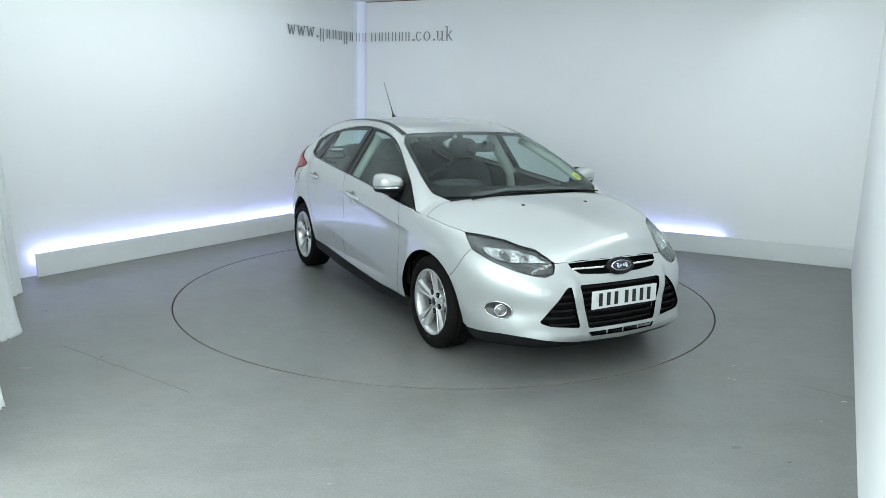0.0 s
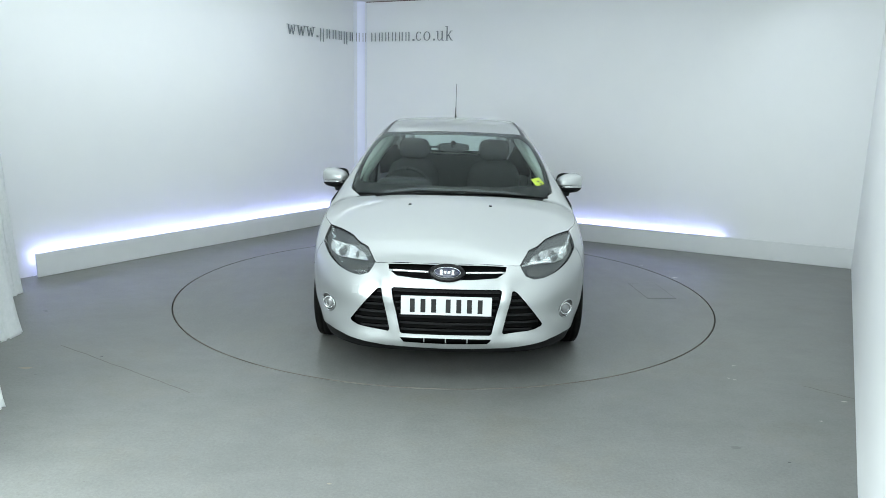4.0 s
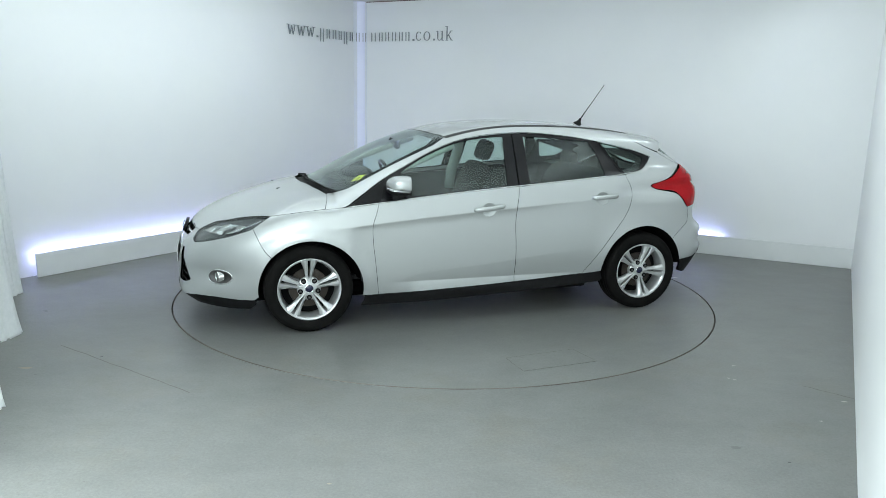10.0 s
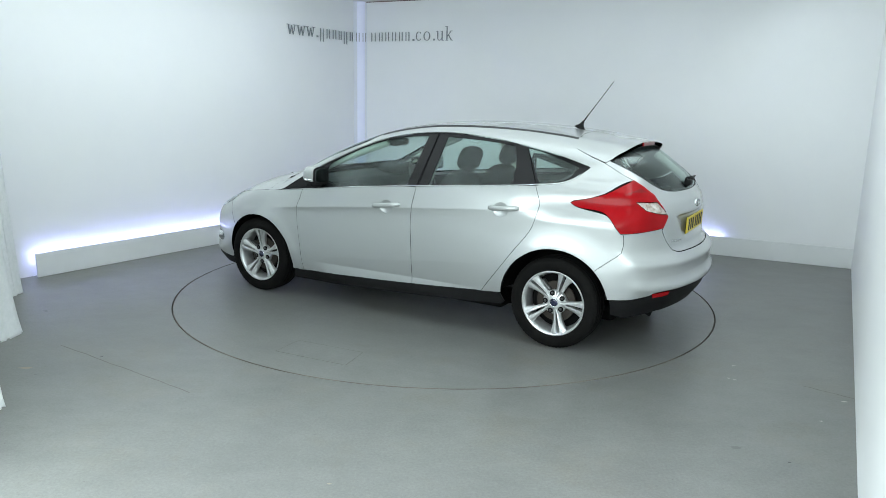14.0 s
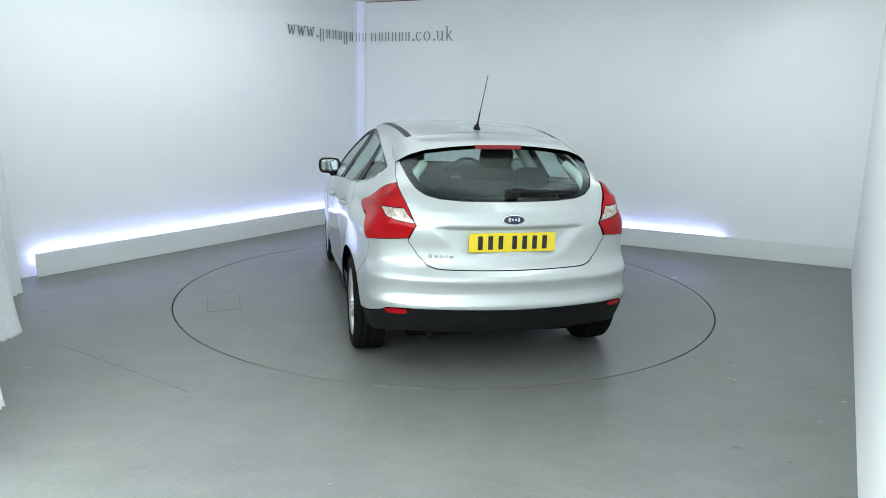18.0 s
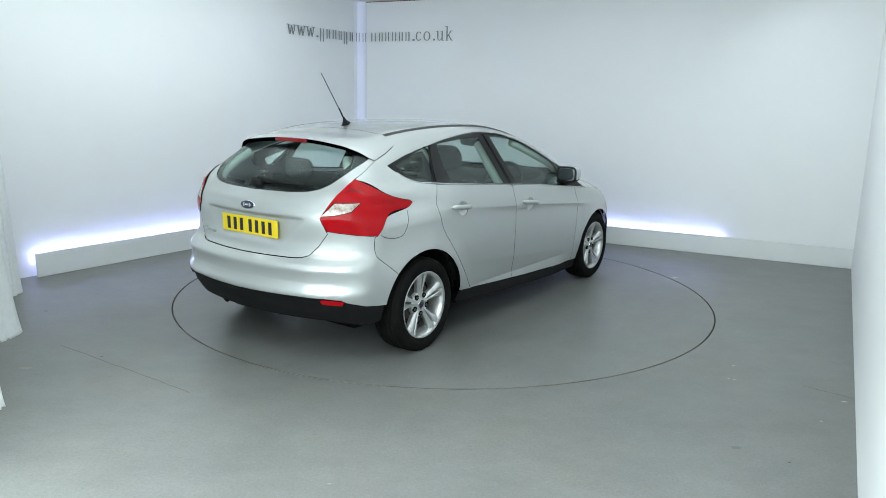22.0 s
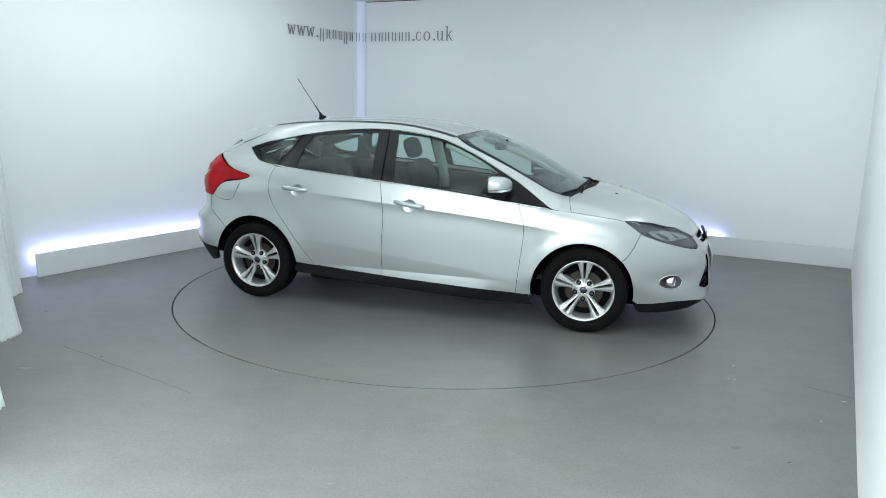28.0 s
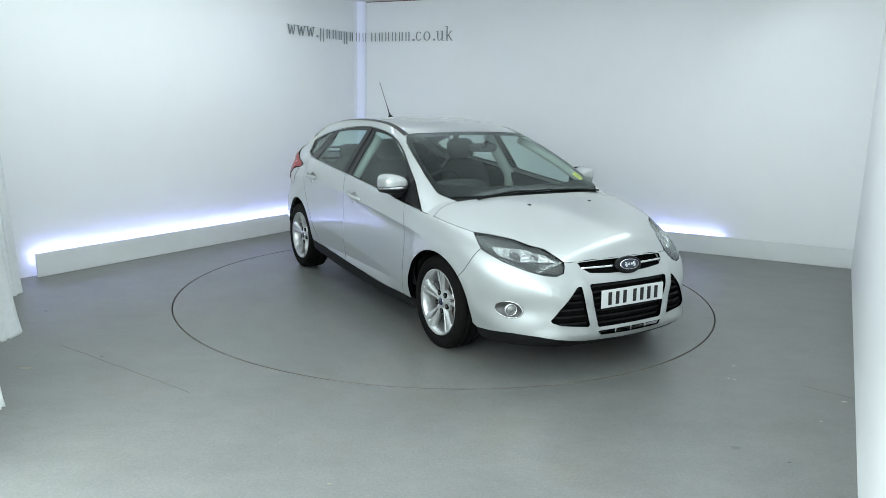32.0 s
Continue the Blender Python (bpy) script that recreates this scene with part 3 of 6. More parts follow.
def panel_mesh(name, proj, outline, holes=(), off=0.0, thick=0.004, step=0.035, gap=0.002, flip=False, shape=None, lines=()):
    ring = inset(dense(outline, step), gap)
    loops = [ring] + [inset(dense(h, step), -gap) for h in holes]
    pts, edges = [], []
    for loop in loops:
        k = len(pts)
        pts += [tuple(v) for v in loop]
        edges += [(k + i, k + (i + 1) % len(loop)) for i in range(len(loop))]
    lo, hi = ring.min(0), ring.max(0)
    gx, gy = np.meshgrid(np.arange(lo[0] + step / 2, hi[0], step), np.arange(lo[1] + step / 2, hi[1], step))
    g = np.stack([gx.ravel(), gy.ravel()], 1)
    ok = inside(g, ring)
    for h in loops[1:]:
        ok &= ~inside(g, h)
    g = g[ok]
    for line in lines:
        q = dense_open(line, step * 0.6)
        keep = inside(q, ring)
        for h in loops[1:]:
            keep &= ~inside(q, h)
        near = np.array([np.min(np.abs(np.array(pts) - v).max(1)) for v in q]) > 0.0018
        keep &= near
        k = len(pts)
        pts += [tuple(v) for v in q[keep]]
        ids = np.flatnonzero(keep)
        edges += [(k + i, k + i + 1) for i in range(len(ids) - 1) if ids[i + 1] == ids[i] + 1]
    rim = np.array(pts)
    if len(g):
        far = np.array([np.min(np.abs(rim - v).max(1)) for v in g]) > step * 0.4
        pts += [tuple(v) for v in g[far]]
    co, _, tris, *_ = delaunay_2d_cdt([Vector(v) for v in pts], edges, [], 0, 1e-7)
    q = np.array([tuple(c) for c in co])
    t = np.array([list(f) for f in tris])
    mid = q[t].mean(1)
    ok = inside(mid, ring)
    for h in loops[1:]:
        ok &= ~inside(mid, h)
    t = t[ok]
    p = roll(q, proj)
    nv = normals(p)
    d = off + (shape(p) if shape else 0.0)
    p = p + nv * (np.broadcast_to(d, (len(p),))[:, None])
    a, b, c = p[t[:, 0]], p[t[:, 1]], p[t[:, 2]]
    bad = np.einsum("ij,ij->i", np.cross(b - a, c - a), nv[t[:, 0]]) < 0
    t[bad] = t[bad][:, ::-1]
    cnt = {}
    for f in t:
        for i in range(3):
            e = (int(f[i]), int(f[(i + 1) % 3]))
            cnt[e] = cnt.get(e, 0) + 1
    edge = [e for e in cnt if (e[1], e[0]) not in cnt]
    n = len(p)
    if shape:
        acc = np.zeros_like(p)
        fn = np.cross(p[t[:, 1]] - p[t[:, 0]], p[t[:, 2]] - p[t[:, 0]])
        for i in range(3):
            np.add.at(acc, t[:, i], fn)
        nv = acc / (np.linalg.norm(acc, axis=1)[:, None] + 1e-12)
    back = p - nv * thick
    verts, norms = [p, back], [nv, -nv]
    faces = [tuple(f) for f in t] + [tuple(n + f[::-1]) for f in t]
    k = 2 * n
    rv, rn = [], []
    for i, j in edge:
        fn = np.cross(back[j] - p[i], p[j] - p[i])
        fn = fn / (np.linalg.norm(fn) + 1e-12)
        rv += [p[i], p[j], back[j], back[i]]
        rn += [-fn] * 4
        faces.append((k + 1, k, k + 3, k + 2))
        k += 4
    v = np.concatenate(verts + ([np.array(rv)] if rv else []))
    nn = np.concatenate(norms + ([np.array(rn)] if rn else []))
    if flip:
        v, nn = v * (1, -1, 1), nn * (1, -1, 1)
        faces = [f[::-1] for f in faces]
    me = bpy.data.meshes.new(name)
    me.from_pydata(v.tolist(), [], [tuple(int(i) for i in f) for f in faces])
    me.polygons.foreach_set("use_smooth", [True] * len(me.polygons))
    me.update()
    me.normals_split_custom_set_from_vertices(nn.tolist())
    return me


TURN_OFF = Vector((0.0473, -0.0564, 0))
SHIFT = Matrix.Translation(-TURN_OFF)
car = thing("car", "silver five-door hatchback car parked on the turntable", "car")


def panel(name, proj, outline, material, parent=None, label="", flip=False, **kw):
    me = panel_mesh(name, proj, outline, flip=flip, **kw)
    return part(name, me, material, parent or car, label, at=None if parent else SHIFT)


def cpart(name, bm, material, label="", parent=None, smooth=False):
    return part(name, bm, material, parent or car, label, at=None if parent else SHIFT, smooth=smooth)


def side(pts):
    return [tuple(v) for v in unroll(from_side(pts), "rad")]


def spot(pts, proj):
    """Unrolled places of points near the body."""
    return [tuple(v) for v in unroll(np.array(pts, float), proj)]


def arc(cx, cz, r, a0, a1, n=22):
    return [(cx + r * math.cos(radians(a0 + (a1 - a0) * i / n)), cz + r * math.sin(radians(a0 + (a1 - a0) * i / n))) for i in range(n + 1)]


SEAM_F = rounded([(0.832, 0.914), (0.853, 0.834), (0.880, 0.753), (0.876, 0.62), (0.862, 0.501), (0.835, 0.249)])
SEAM_B = rounded([(-0.234, 1.008), (-0.212, 0.860), (-0.203, 0.736), (-0.214, 0.526), (-0.214, 0.288)])
SEAM_R = rounded([(-1.144, 1.084), (-1.184, 1.000), (-1.193, 0.952), (-1.173, 0.860), (-1.137, 0.776), (-1.041, 0.649), (-0.927, 0.498), (-0.787, 0.319)])
DLO_TOP = rounded([(1.041, 0.899), (0.836, 1.036), (0.755, 1.082), (0.633, 1.145), (0.428, 1.245), (0.220, 1.323), (0.009, 1.368), (-0.203, 1.389), (-0.415, 1.394), (-0.626, 1.379), (-0.836, 1.355), (-1.047, 1.318), (-1.258, 1.274), (-1.46, 1.214)], 3)
DLO_LOW = [(x, float(BELT(x)) + 0.003) for x in np.linspace(1.06, -1.15, 23)] + rounded([(-1.20, 1.094), (-1.295, 1.108), (-1.345, 1.124), (-1.39, 1.150), (-1.46, 1.214)], 3)
DITCH_IN = [tuple(v) for v in from_top(rounded([(0.275, 0.546), (0.06, 0.527), (-0.2, 0.505), (-0.6, 0.497), (-0.98, 0.492), (-1.305, 0.480)], 4))]
DITCH_OUT = [tuple(v) for v in from_top(rounded([(0.255, 0.578), (0.05, 0.555), (-0.2, 0.534), (-0.6, 0.529), (-0.96, 0.525), (-1.315, 0.517)], 4))]
SCREEN_EDGE = [(1.06, 0.985), (1.027, 0.998), (0.718, 1.152), (0.366, 1.300), (0.27, 1.353)]
SILL = [(0.95, 0.245), (0.403, 0.262), (-0.017, 0.277), (-0.437, 0.298), (-0.96, 0.333)]
sill_z = lambda x: float(np.interp(x, [s[0] for s in SILL[::-1]], [s[1] for s in SILL[::-1]]))
ARCH_F, ARCH_R = (1.313, 0.293, 0.368), (-1.32, 0.31, 0.374)
HOOD_EDGE = [(1.575, 0.819), (1.45, 0.842), (1.33, 0.858), (1.207, 0.872)]
LAMP_IN = [(2.049, 0.441, 0.690), (2.0, 0.46, 0.717), (1.92, 0.487, 0.751), (1.851, 0.546, 0.764), (1.759, 0.600, 0.791), (1.645, 0.695, 0.811)]
LAMP_OUT = [(1.575, 0.770, 0.817), (1.64, 0.785, 0.775), (1.70, 0.79, 0.733), (1.845, 0.734, 0.681), (1.982, 0.646, 0.640), (2.05, 0.572, 0.620), (2.086, 0.513, 0.615), (2.095, 0.464, 0.632), (2.072, 0.440, 0.668)]
BUMP_F = [(1.690, 0.738), (1.678, 0.71), (1.665, 0.68), (1.652, 0.65), (1.637, 0.622), (1.622, 0.597), (1.608, 0.577)]
BUMP_R = [(-1.752, 0.815), (-1.757, 0.78), (-1.757, 0.74), (-1.75, 0.70), (-1.725, 0.675), (-1.695, 0.652), (-1.665, 0.628), (-1.635, 0.603), (-1.603, 0.577)]
LAMP_R_TOP = [(-1.745, 0.640, 1.150), (-1.680, 0.70, 1.110), (-1.60, 0.758, 1.058), (-1.50, 0.79, 1.026), (-1.41, 0.80, 1.006)]
LAMP_R_LOW = [(-1.388, 0.803, 0.990), (-1.449, 0.81, 0.962), (-1.61, 0.83, 0.946), (-1.66, 0.825, 0.915), (-1.70, 0.82, 0.86), (-1.735, 0.82, 0.822), (-1.80, 0.785, 0.826), (-1.940, 0.596, 0.850)]
LAMP_R_IN = [(-1.962, 0.555, 0.925), (-1.924, 0.586, 0.994), (-1.877, 0.609, 1.053), (-1.80, 0.628, 1.115)]
LAMP_R_TOP, LAMP_R_IN = rounded(LAMP_R_TOP, 4), rounded(LAMP_R_IN, 4)
LAMP_R_FLANK, LAMP_R_FOOT = rounded(LAMP_R_LOW[:6], 4), rounded(LAMP_R_LOW[5:], 4)
LAMP_R_LOW = LAMP_R_FLANK + LAMP_R_FOOT[1:]
SPOIL_EDGE = [(-1.298, 1.382), (-1.345, 1.325), (-1.45, 1.28), (-1.545, 1.244), (-1.675, 1.177)]



def cup(cx, cz):
    return side([(cx + 0.055 * math.cos(a), cz + 0.047 * math.sin(a)) for a in np.linspace(0, 2 * math.pi, 24, endpoint=False)])


def grip(x0, z0, x1, z1, sgn):
    """A bow-shaped handle bar between two points of the door."""
    bm = bmesh.new()
    q = from_side([(x0 + (x1 - x0) * t, z0 + (z1 - z0) * t) for t in np.linspace(0, 1, 13)])
    out = np.array([0.004, 0.015, 0.024, 0.028, 0.030, 0.031, 0.031, 0.031, 0.030, 0.028, 0.024, 0.015, 0.004])
    rings = []
    for k, (p, o) in enumerate(zip(q, out)):
        h = 0.009 + 0.008 * min(1.0, math.sin(math.pi * k / 12) * 4.0)
        w = 0.009
        rings.append([bm.verts.new((p[0], (p[1] + o + w * math.sin(a)) * sgn, p[2] + h * math.cos(a))) for a in np.linspace(0, 2 * math.pi, 10, endpoint=False)])
    for a, b in zip(rings, rings[1:]):
        for i in range(10):
            bm.faces.new((a[i], a[(i + 1) % 10], b[(i + 1) % 10], b[i]))
    bm.faces.new(rings[0])
    bm.faces.new(rings[-1][::-1])
    bmesh.ops.recalc_face_normals(bm, faces=bm.faces[:])
    return bm


ax, az, ar = ARCH_F
rx, rz, rr = ARCH_R
CREASES = [side([(x, float(CREASE(x)) + o) for x in np.linspace(1.1, -1.2, 40)]) for o in (0.0, -0.007, 0.006, -0.018)] + [side([(x, float(LOWCREASE(x)) + o) for x in np.linspace(0.72, -1.0, 30)]) for o in (0.004, -0.004)] + [side([(x, 0.335 + o) for x in np.linspace(0.8, -1.05, 30)]) for o in (0.004, -0.004)]

# bonnet
hood_half = spot([(2.104, 0, 0.701), (2.095, 0.18, 0.699), (2.072, 0.349, 0.692)] + LAMP_IN, "rad") + side(HOOD_EDGE) + side([(1.185, 0.92), (1.163, 0.955)]) \
    + spot([(1.17, 0.70, 0.97), (1.24, 0.45, 0.98), (1.30, 0.2, 0.985), (1.315, 0, 0.985)], "rad")


def hood_ribs(p):
    """Two soft creases that run along the bonnet."""
    a = np.abs(p[:, 1])
    line = 0.36 + 0.16 * (2.1 - p[:, 0]) / 0.9
    return 0.006 * (1 - np.clip((a - line) / (0.72 - line), 0, 1)) * ease(2.12 - p[:, 0], 0, 0.35) * ease(p[:, 0], 1.15, 1.3)


panel("bonnet", "rad", both(hood_half, "rad"), M_PAINT, step=0.03, gap=0.001, shape=hood_ribs)
# near-black sheet under the bonnet, painted shade for its shut lines
panel("bonnet_gap_shade", "rad", both(inset(hood_half, -0.0), "rad"), M_DARK, off=-0.02, step=0.08, label="near-black sheet that gives the bonnet gaps their shade")
# roof
roof_half = spot([(0.318, 0, 1.38), (0.314, 0.178, 1.378), (0.30, 0.40, 1.368), (0.27, 0.545, 1.355)], "rad") + spot(DITCH_IN[1:], "rad") + spot([(-1.30, 0.42, 1.395), (-1.265, 0.25, 1.415), (-1.25, 0, 1.423)], "rad")
panel("roof", "rad", both(roof_half, "rad"), M_PAINT, step=0.05)
inner_roof = spot([(0.25, 0, 1.38), (0.24, 0.40, 1.37), (0.2, 0.52, 1.37)], "rad") + side([(0.0, 1.40), (-0.4, 1.42), (-0.9, 1.40), (-1.3, 1.345)]) + spot([(-1.45, 0.45, 1.34), (-1.5, 0, 1.37)], "rad")
panel("headliner", "rad", both(inner_roof, "rad"), M_HEADLINER, off=-0.035, step=0.1, label="pale grey headliner")
for sgn in (1, -1):
    fl_ = sgn < 0
    strip = spot(DITCH_IN, "rad") + spot(DITCH_OUT[::-1], "rad")
    panel("roof_strip", "rad", strip, M_RAIL, off=0.001, flip=fl_, gap=0.0, step=0.05, label="black roof drip strip")
    # body side: pillars, cant rail and rear quarter in one pressing
    a0 = math.degrees(math.atan2(BUMP_R[-1][1] - rz, BUMP_R[-1][0] - rx))
    body = side([(1.073, 0.884), (1.207, 0.868), (1.185, 0.92), (1.163, 0.955)]) + side(SCREEN_EDGE) + spot(DITCH_OUT, "rad") + side(SPOIL_EDGE[1:]) \
        + spot(LAMP_R_TOP, "rad") + spot(LAMP_R_FLANK, "rad") + side(BUMP_R) \
        + side(arc(rx, rz, rr, a0, math.degrees(math.atan2(0.336 - rz, 0.374)))) + side([(-0.90, 0.329)]) + side(SEAM_R[::-1]) + side(DLO_LOW[23:]) + side(DLO_TOP[::-1][1:])
    panel("body_side", "rad", body, M_PAINT, flip=fl_, step=0.025, gap=0.0012)
    # front wing
    f0 = math.degrees(math.atan2(BUMP_F[-1][1] - az, BUMP_F[-1][0] - ax))
    fender = side(SEAM_F[::-1]) + side([(1.073, 0.882)]) + side(HOOD_EDGE[::-1]) + spot(LAMP_OUT[:3], "rad") + side(BUMP_F) \
        + side(arc(ax, az, ar, f0, 187)) + side([(0.94, 0.247)])
    panel("front_wing", "rad", fender, M_PAINT, flip=fl_, step=0.025, gap=0.001, lines=CREASES[:4])
    # doors
    belt_f = [(x, float(BELT(x)) - 0.002) for x in np.linspace(-0.234, 0.832, 12)]
    belt_r = [(x, float(BELT(x)) - 0.002) for x in np.linspace(-1.14, -0.234, 10)]
    fd = panel("front_door", "rad", side(SEAM_F) + side([(x, sill_z(x)) for x in np.linspace(0.8, -0.18, 9)]) + side(SEAM_B[::-1]) + side(belt_f[1:-1]), M_PAINT, flip=fl_, step=0.025, holes=[cup(0.010, 0.846)], lines=CREASES)
    rd = panel("rear_door", "rad", side(SEAM_B) + side([(x, sill_z(x)) for x in np.linspace(-0.25, -0.75, 6)]) + side(SEAM_R[::-1]) + side(belt_r[1:-1]), M_PAINT, flip=fl_, step=0.025, holes=[cup(-0.925, 0.910)], lines=CREASES)
    for leaf, cx, cz, x0, z0, x1, z1 in ((fd, 0.010, 0.846, 0.132, 0.846, -0.113, 0.872), (rd, -0.925, 0.910, -0.833, 0.917, -1.058, 0.929)):
        panel("handle_cup", "rad", cup(cx, cz), M_PAINT, parent=leaf, flip=fl_, gap=-0.002, step=0.012, off=-0.001, shape=lambda p, cx=cx, cz=cz: -0.014 * np.clip(1.15 - ((p[:, 0] - cx) / 0.056) ** 2 - ((p[:, 2] - cz) / 0.048) ** 2, 0, 1), label="dished grip recess")
        part("door_handle", grip(x0, z0, x1, z1, sgn), M_PAINT, leaf, "silver pull handle", smooth=True)
    # near-black sheet as painted shade behind the shut lines, and the inner door trim
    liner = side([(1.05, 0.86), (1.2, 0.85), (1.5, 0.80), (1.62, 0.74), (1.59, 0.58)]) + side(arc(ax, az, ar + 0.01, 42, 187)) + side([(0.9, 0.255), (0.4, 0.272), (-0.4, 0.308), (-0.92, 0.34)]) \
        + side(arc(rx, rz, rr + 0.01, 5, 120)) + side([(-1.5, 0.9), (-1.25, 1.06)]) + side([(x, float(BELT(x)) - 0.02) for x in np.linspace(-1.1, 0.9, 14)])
    panel("door_gap_shade", "rad", liner, M_DARK, off=-0.032, flip=fl_, step=0.07, label="near-black sheet that gives the door gaps their shade")
    trim = side([(0.95, 0.88), (0.95, 0.32), (-0.7, 0.38), (-1.0, 0.62), (-1.12, 0.9), (-1.15, 1.07)]) + side([(x, float(BELT(x)) - 0.015) for x in np.linspace(-1.1, 0.9, 12)])
    panel("door_trim", "rad", trim, M_TRIM, off=-0.06, thick=0.02, flip=fl_, step=0.09, label="charcoal inner door trim")
    # sill
    lower = [(0.93, 0.245)] + [(x, sill_z(x)) for x in np.linspace(0.8, -0.9, 12)] + [(-0.945, 0.33), (-0.975, 0.27), (-0.94, 0.245), (-0.4, 0.213), (0.2, 0.185), (0.8, 0.165), (0.96, 0.165)]
    panel("sill", "rad", side(lower), M_BLACK, flip=fl_, step=0.05, off=0.002, label="black plastic side sill")
    # windows
    gf = rounded([(0.652, 1.113), (0.570, 1.163), (0.427, 1.234), (0.219, 1.311), (0.009, 1.352), (-0.182, 1.365)], 3) + [(-0.172, 1.30), (-0.143, 1.021), (0.206, 0.988), (0.64, 0.952)]
    gr = rounded([(-0.349, 1.368), (-0.625, 1.356), (-0.899, 1.332)], 3) + rounded([(-0.935, 1.26), (-0.957, 1.189), (-0.968, 1.084)], 3) + [(-0.62, 1.058), (-0.326, 1.034)]
    gq = rounded([(-1.004, 1.318), (-1.152, 1.288), (-1.385, 1.213)], 3) + rounded([(-1.334, 1.143), (-1.28, 1.122), (-1.158, 1.103)], 3)
    sur = panel("window_surround", "rad", side(DLO_TOP) + side(DLO_LOW[::-1][1:]), M_GLOSSBLACK, holes=[side(gf), side(gr), side(gq)], off=-0.006, gap=0.001, flip=fl_, step=0.04, label="gloss black window surround and pillars")
    for nm, g in (("front_window", gf), ("rear_window", gr), ("quarter_window", gq)):
        panel(nm, "rad", side(g), M_GLASS, parent=sur, off=-0.011, gap=-0.01, flip=fl_, step=0.05, label="green-tinted side glass")
    shut = bmesh.new()
    tube([Vector((*v,)) * 1.0 for v in from_side([(-0.262, 1.384), (-0.248, 1.2), (-0.234, 1.02)]) * (1, sgn, 1)], 0.003, 6, bm=shut)
    cpart("door_seal", shut, M_DARK, "dark rubber door seal")
    shut = bmesh.new()
    tube([Vector((*v,)) for v in from_side([(-1.0, 1.325), (-1.07, 1.2), (-1.14, 1.095)]) * (1, sgn, 1)], 0.003, 6, bm=shut)
    cpart("door_seal", shut, M_DARK, "dark rubber door seal")
    # bright line along the waist
    lo_ = from_side([(x, float(BELT(x)) - 0.001) for x in np.linspace(1.05, -1.15, 30)] + DLO_LOW[24:-2])
    strip = bmesh.new()
    nrm = normals(lo_)
    tube([Vector(tuple((p_ + n_ * 0.001) * (1, sgn, 1))) for p_, n_ in zip(lo_, nrm)], 0.0045, 6, bm=strip)
    cpart("waist_trim", strip, M_SATIN, "bright waistline trim", smooth=True)

# windscreen
ws_half = spot([(1.225, 0, 0.96), (1.19, 0.35, 0.96), (1.09, 0.66, 0.96)], "rad") + side([(1.058, 0.988), (1.022, 1.001), (0.716, 1.154), (0.364, 1.302), (0.268, 1.355)]) + spot([(0.298, 0.40, 1.368), (0.312, 0.178, 1.378), (0.316, 0, 1.38)], "rad")
clear_half = spot([(1.10, 0, 1.03), (1.07, 0.35, 1.03), (0.985, 0.60, 1.02), (0.95, 0.655, 1.04), (0.70, 0.625, 1.15), (0.42, 0.575, 1.28), (0.355, 0.52, 1.33), (0.375, 0.178, 1.36), (0.378, 0, 1.36)], "rad")
frame_ = panel("windscreen_surround", "rad", both(ws_half, "rad"), M_GLOSSBLACK, holes=[both(clear_half, "rad")], off=-0.004, step=0.05, label="black windscreen border")
panel("windscreen", "rad", both(ws_half, "rad"), M_WSGLASS, parent=frame_, off=0.0, gap=0.006, step=0.05, thick=0.0035, label="clear windscreen glass")
cowl_half = spot([(1.42, 0, 0.95), (1.38, 0.3, 0.95), (1.25, 0.68, 0.93), (1.12, 0.72, 0.95), (1.08, 0.66, 0.97), (1.15, 0.35, 0.97), (1.18, 0, 0.97)], "rad")
panel("cowl", "rad", both(cowl_half, "rad"), M_BLACK, off=-0.014, step=0.06, label="black plastic cowl under the windscreen")


# nose
def nose(pts):
    return [tuple(v) for v in unroll(from_front(pts), "nose")]


bump_top = nose([(0.0, 0.699), (0.18, 0.697), (0.35, 0.689), (0.43, 0.684)])
lamp_low = spot(LAMP_OUT[::-1][:-2], "nose")
f1 = math.degrees(math.atan2(BUMP_F[-1][1] - az, BUMP_F[-1][0] - ax))
bump_side = [tuple(v) for v in unroll(from_side(BUMP_F), "nose")] + [tuple(v) for k in range(13) for v in unroll(from_side(arc(ax, az, ar - 0.013 * k / 12, f1 - (f1 + 5) * k / 12, 0, 1)[:1]), "nose")]
bump_low = [tuple(v) for v in unroll(from_side([(1.70, 0.238), (1.80, 0.242)]), "nose")] + nose([(0.72, 0.256), (0.62, 0.257), (0.5, 0.244), (0.35, 0.222), (0.0, 0.212)])
bumper_half = bump_top + lamp_low + bump_side + bump_low
slot = both(nose([(0.0, 0.690), (0.20, 0.688), (0.345, 0.681), (0.335, 0.655), (0.29, 0.628), (0.15, 0.619), (0.0, 0.617)]), "nose")
maing = both(nose([(0.0, 0.566), (0.305, 0.564), (0.316, 0.556), (0.262, 0.312), (0.252, 0.303), (0.0, 0.303)]), "nose")
cheek = nose(rounded([(0.378, 0.553), (0.408, 0.545), (0.492, 0.450), (0.562, 0.358)], 3) + [(0.556, 0.347), (0.512, 0.332), (0.335, 0.312), (0.327, 0.322)])
cheek_r = [(-u, v) for u, v in cheek]
skirt = both(nose([(0.0, 0.279), (0.262, 0.277), (0.240, 0.256), (0.0, 0.253)]), "nose")
fog = [tuple(v) for v in unroll(from_front([(0.732 + 0.048 * math.cos(a), 0.400 + 0.050 * math.sin(a)) for a in np.linspace(0, 2 * math.pi, 28, endpoint=False)]), "nose")]
fog_r = [(-u, v) for u, v in fog]


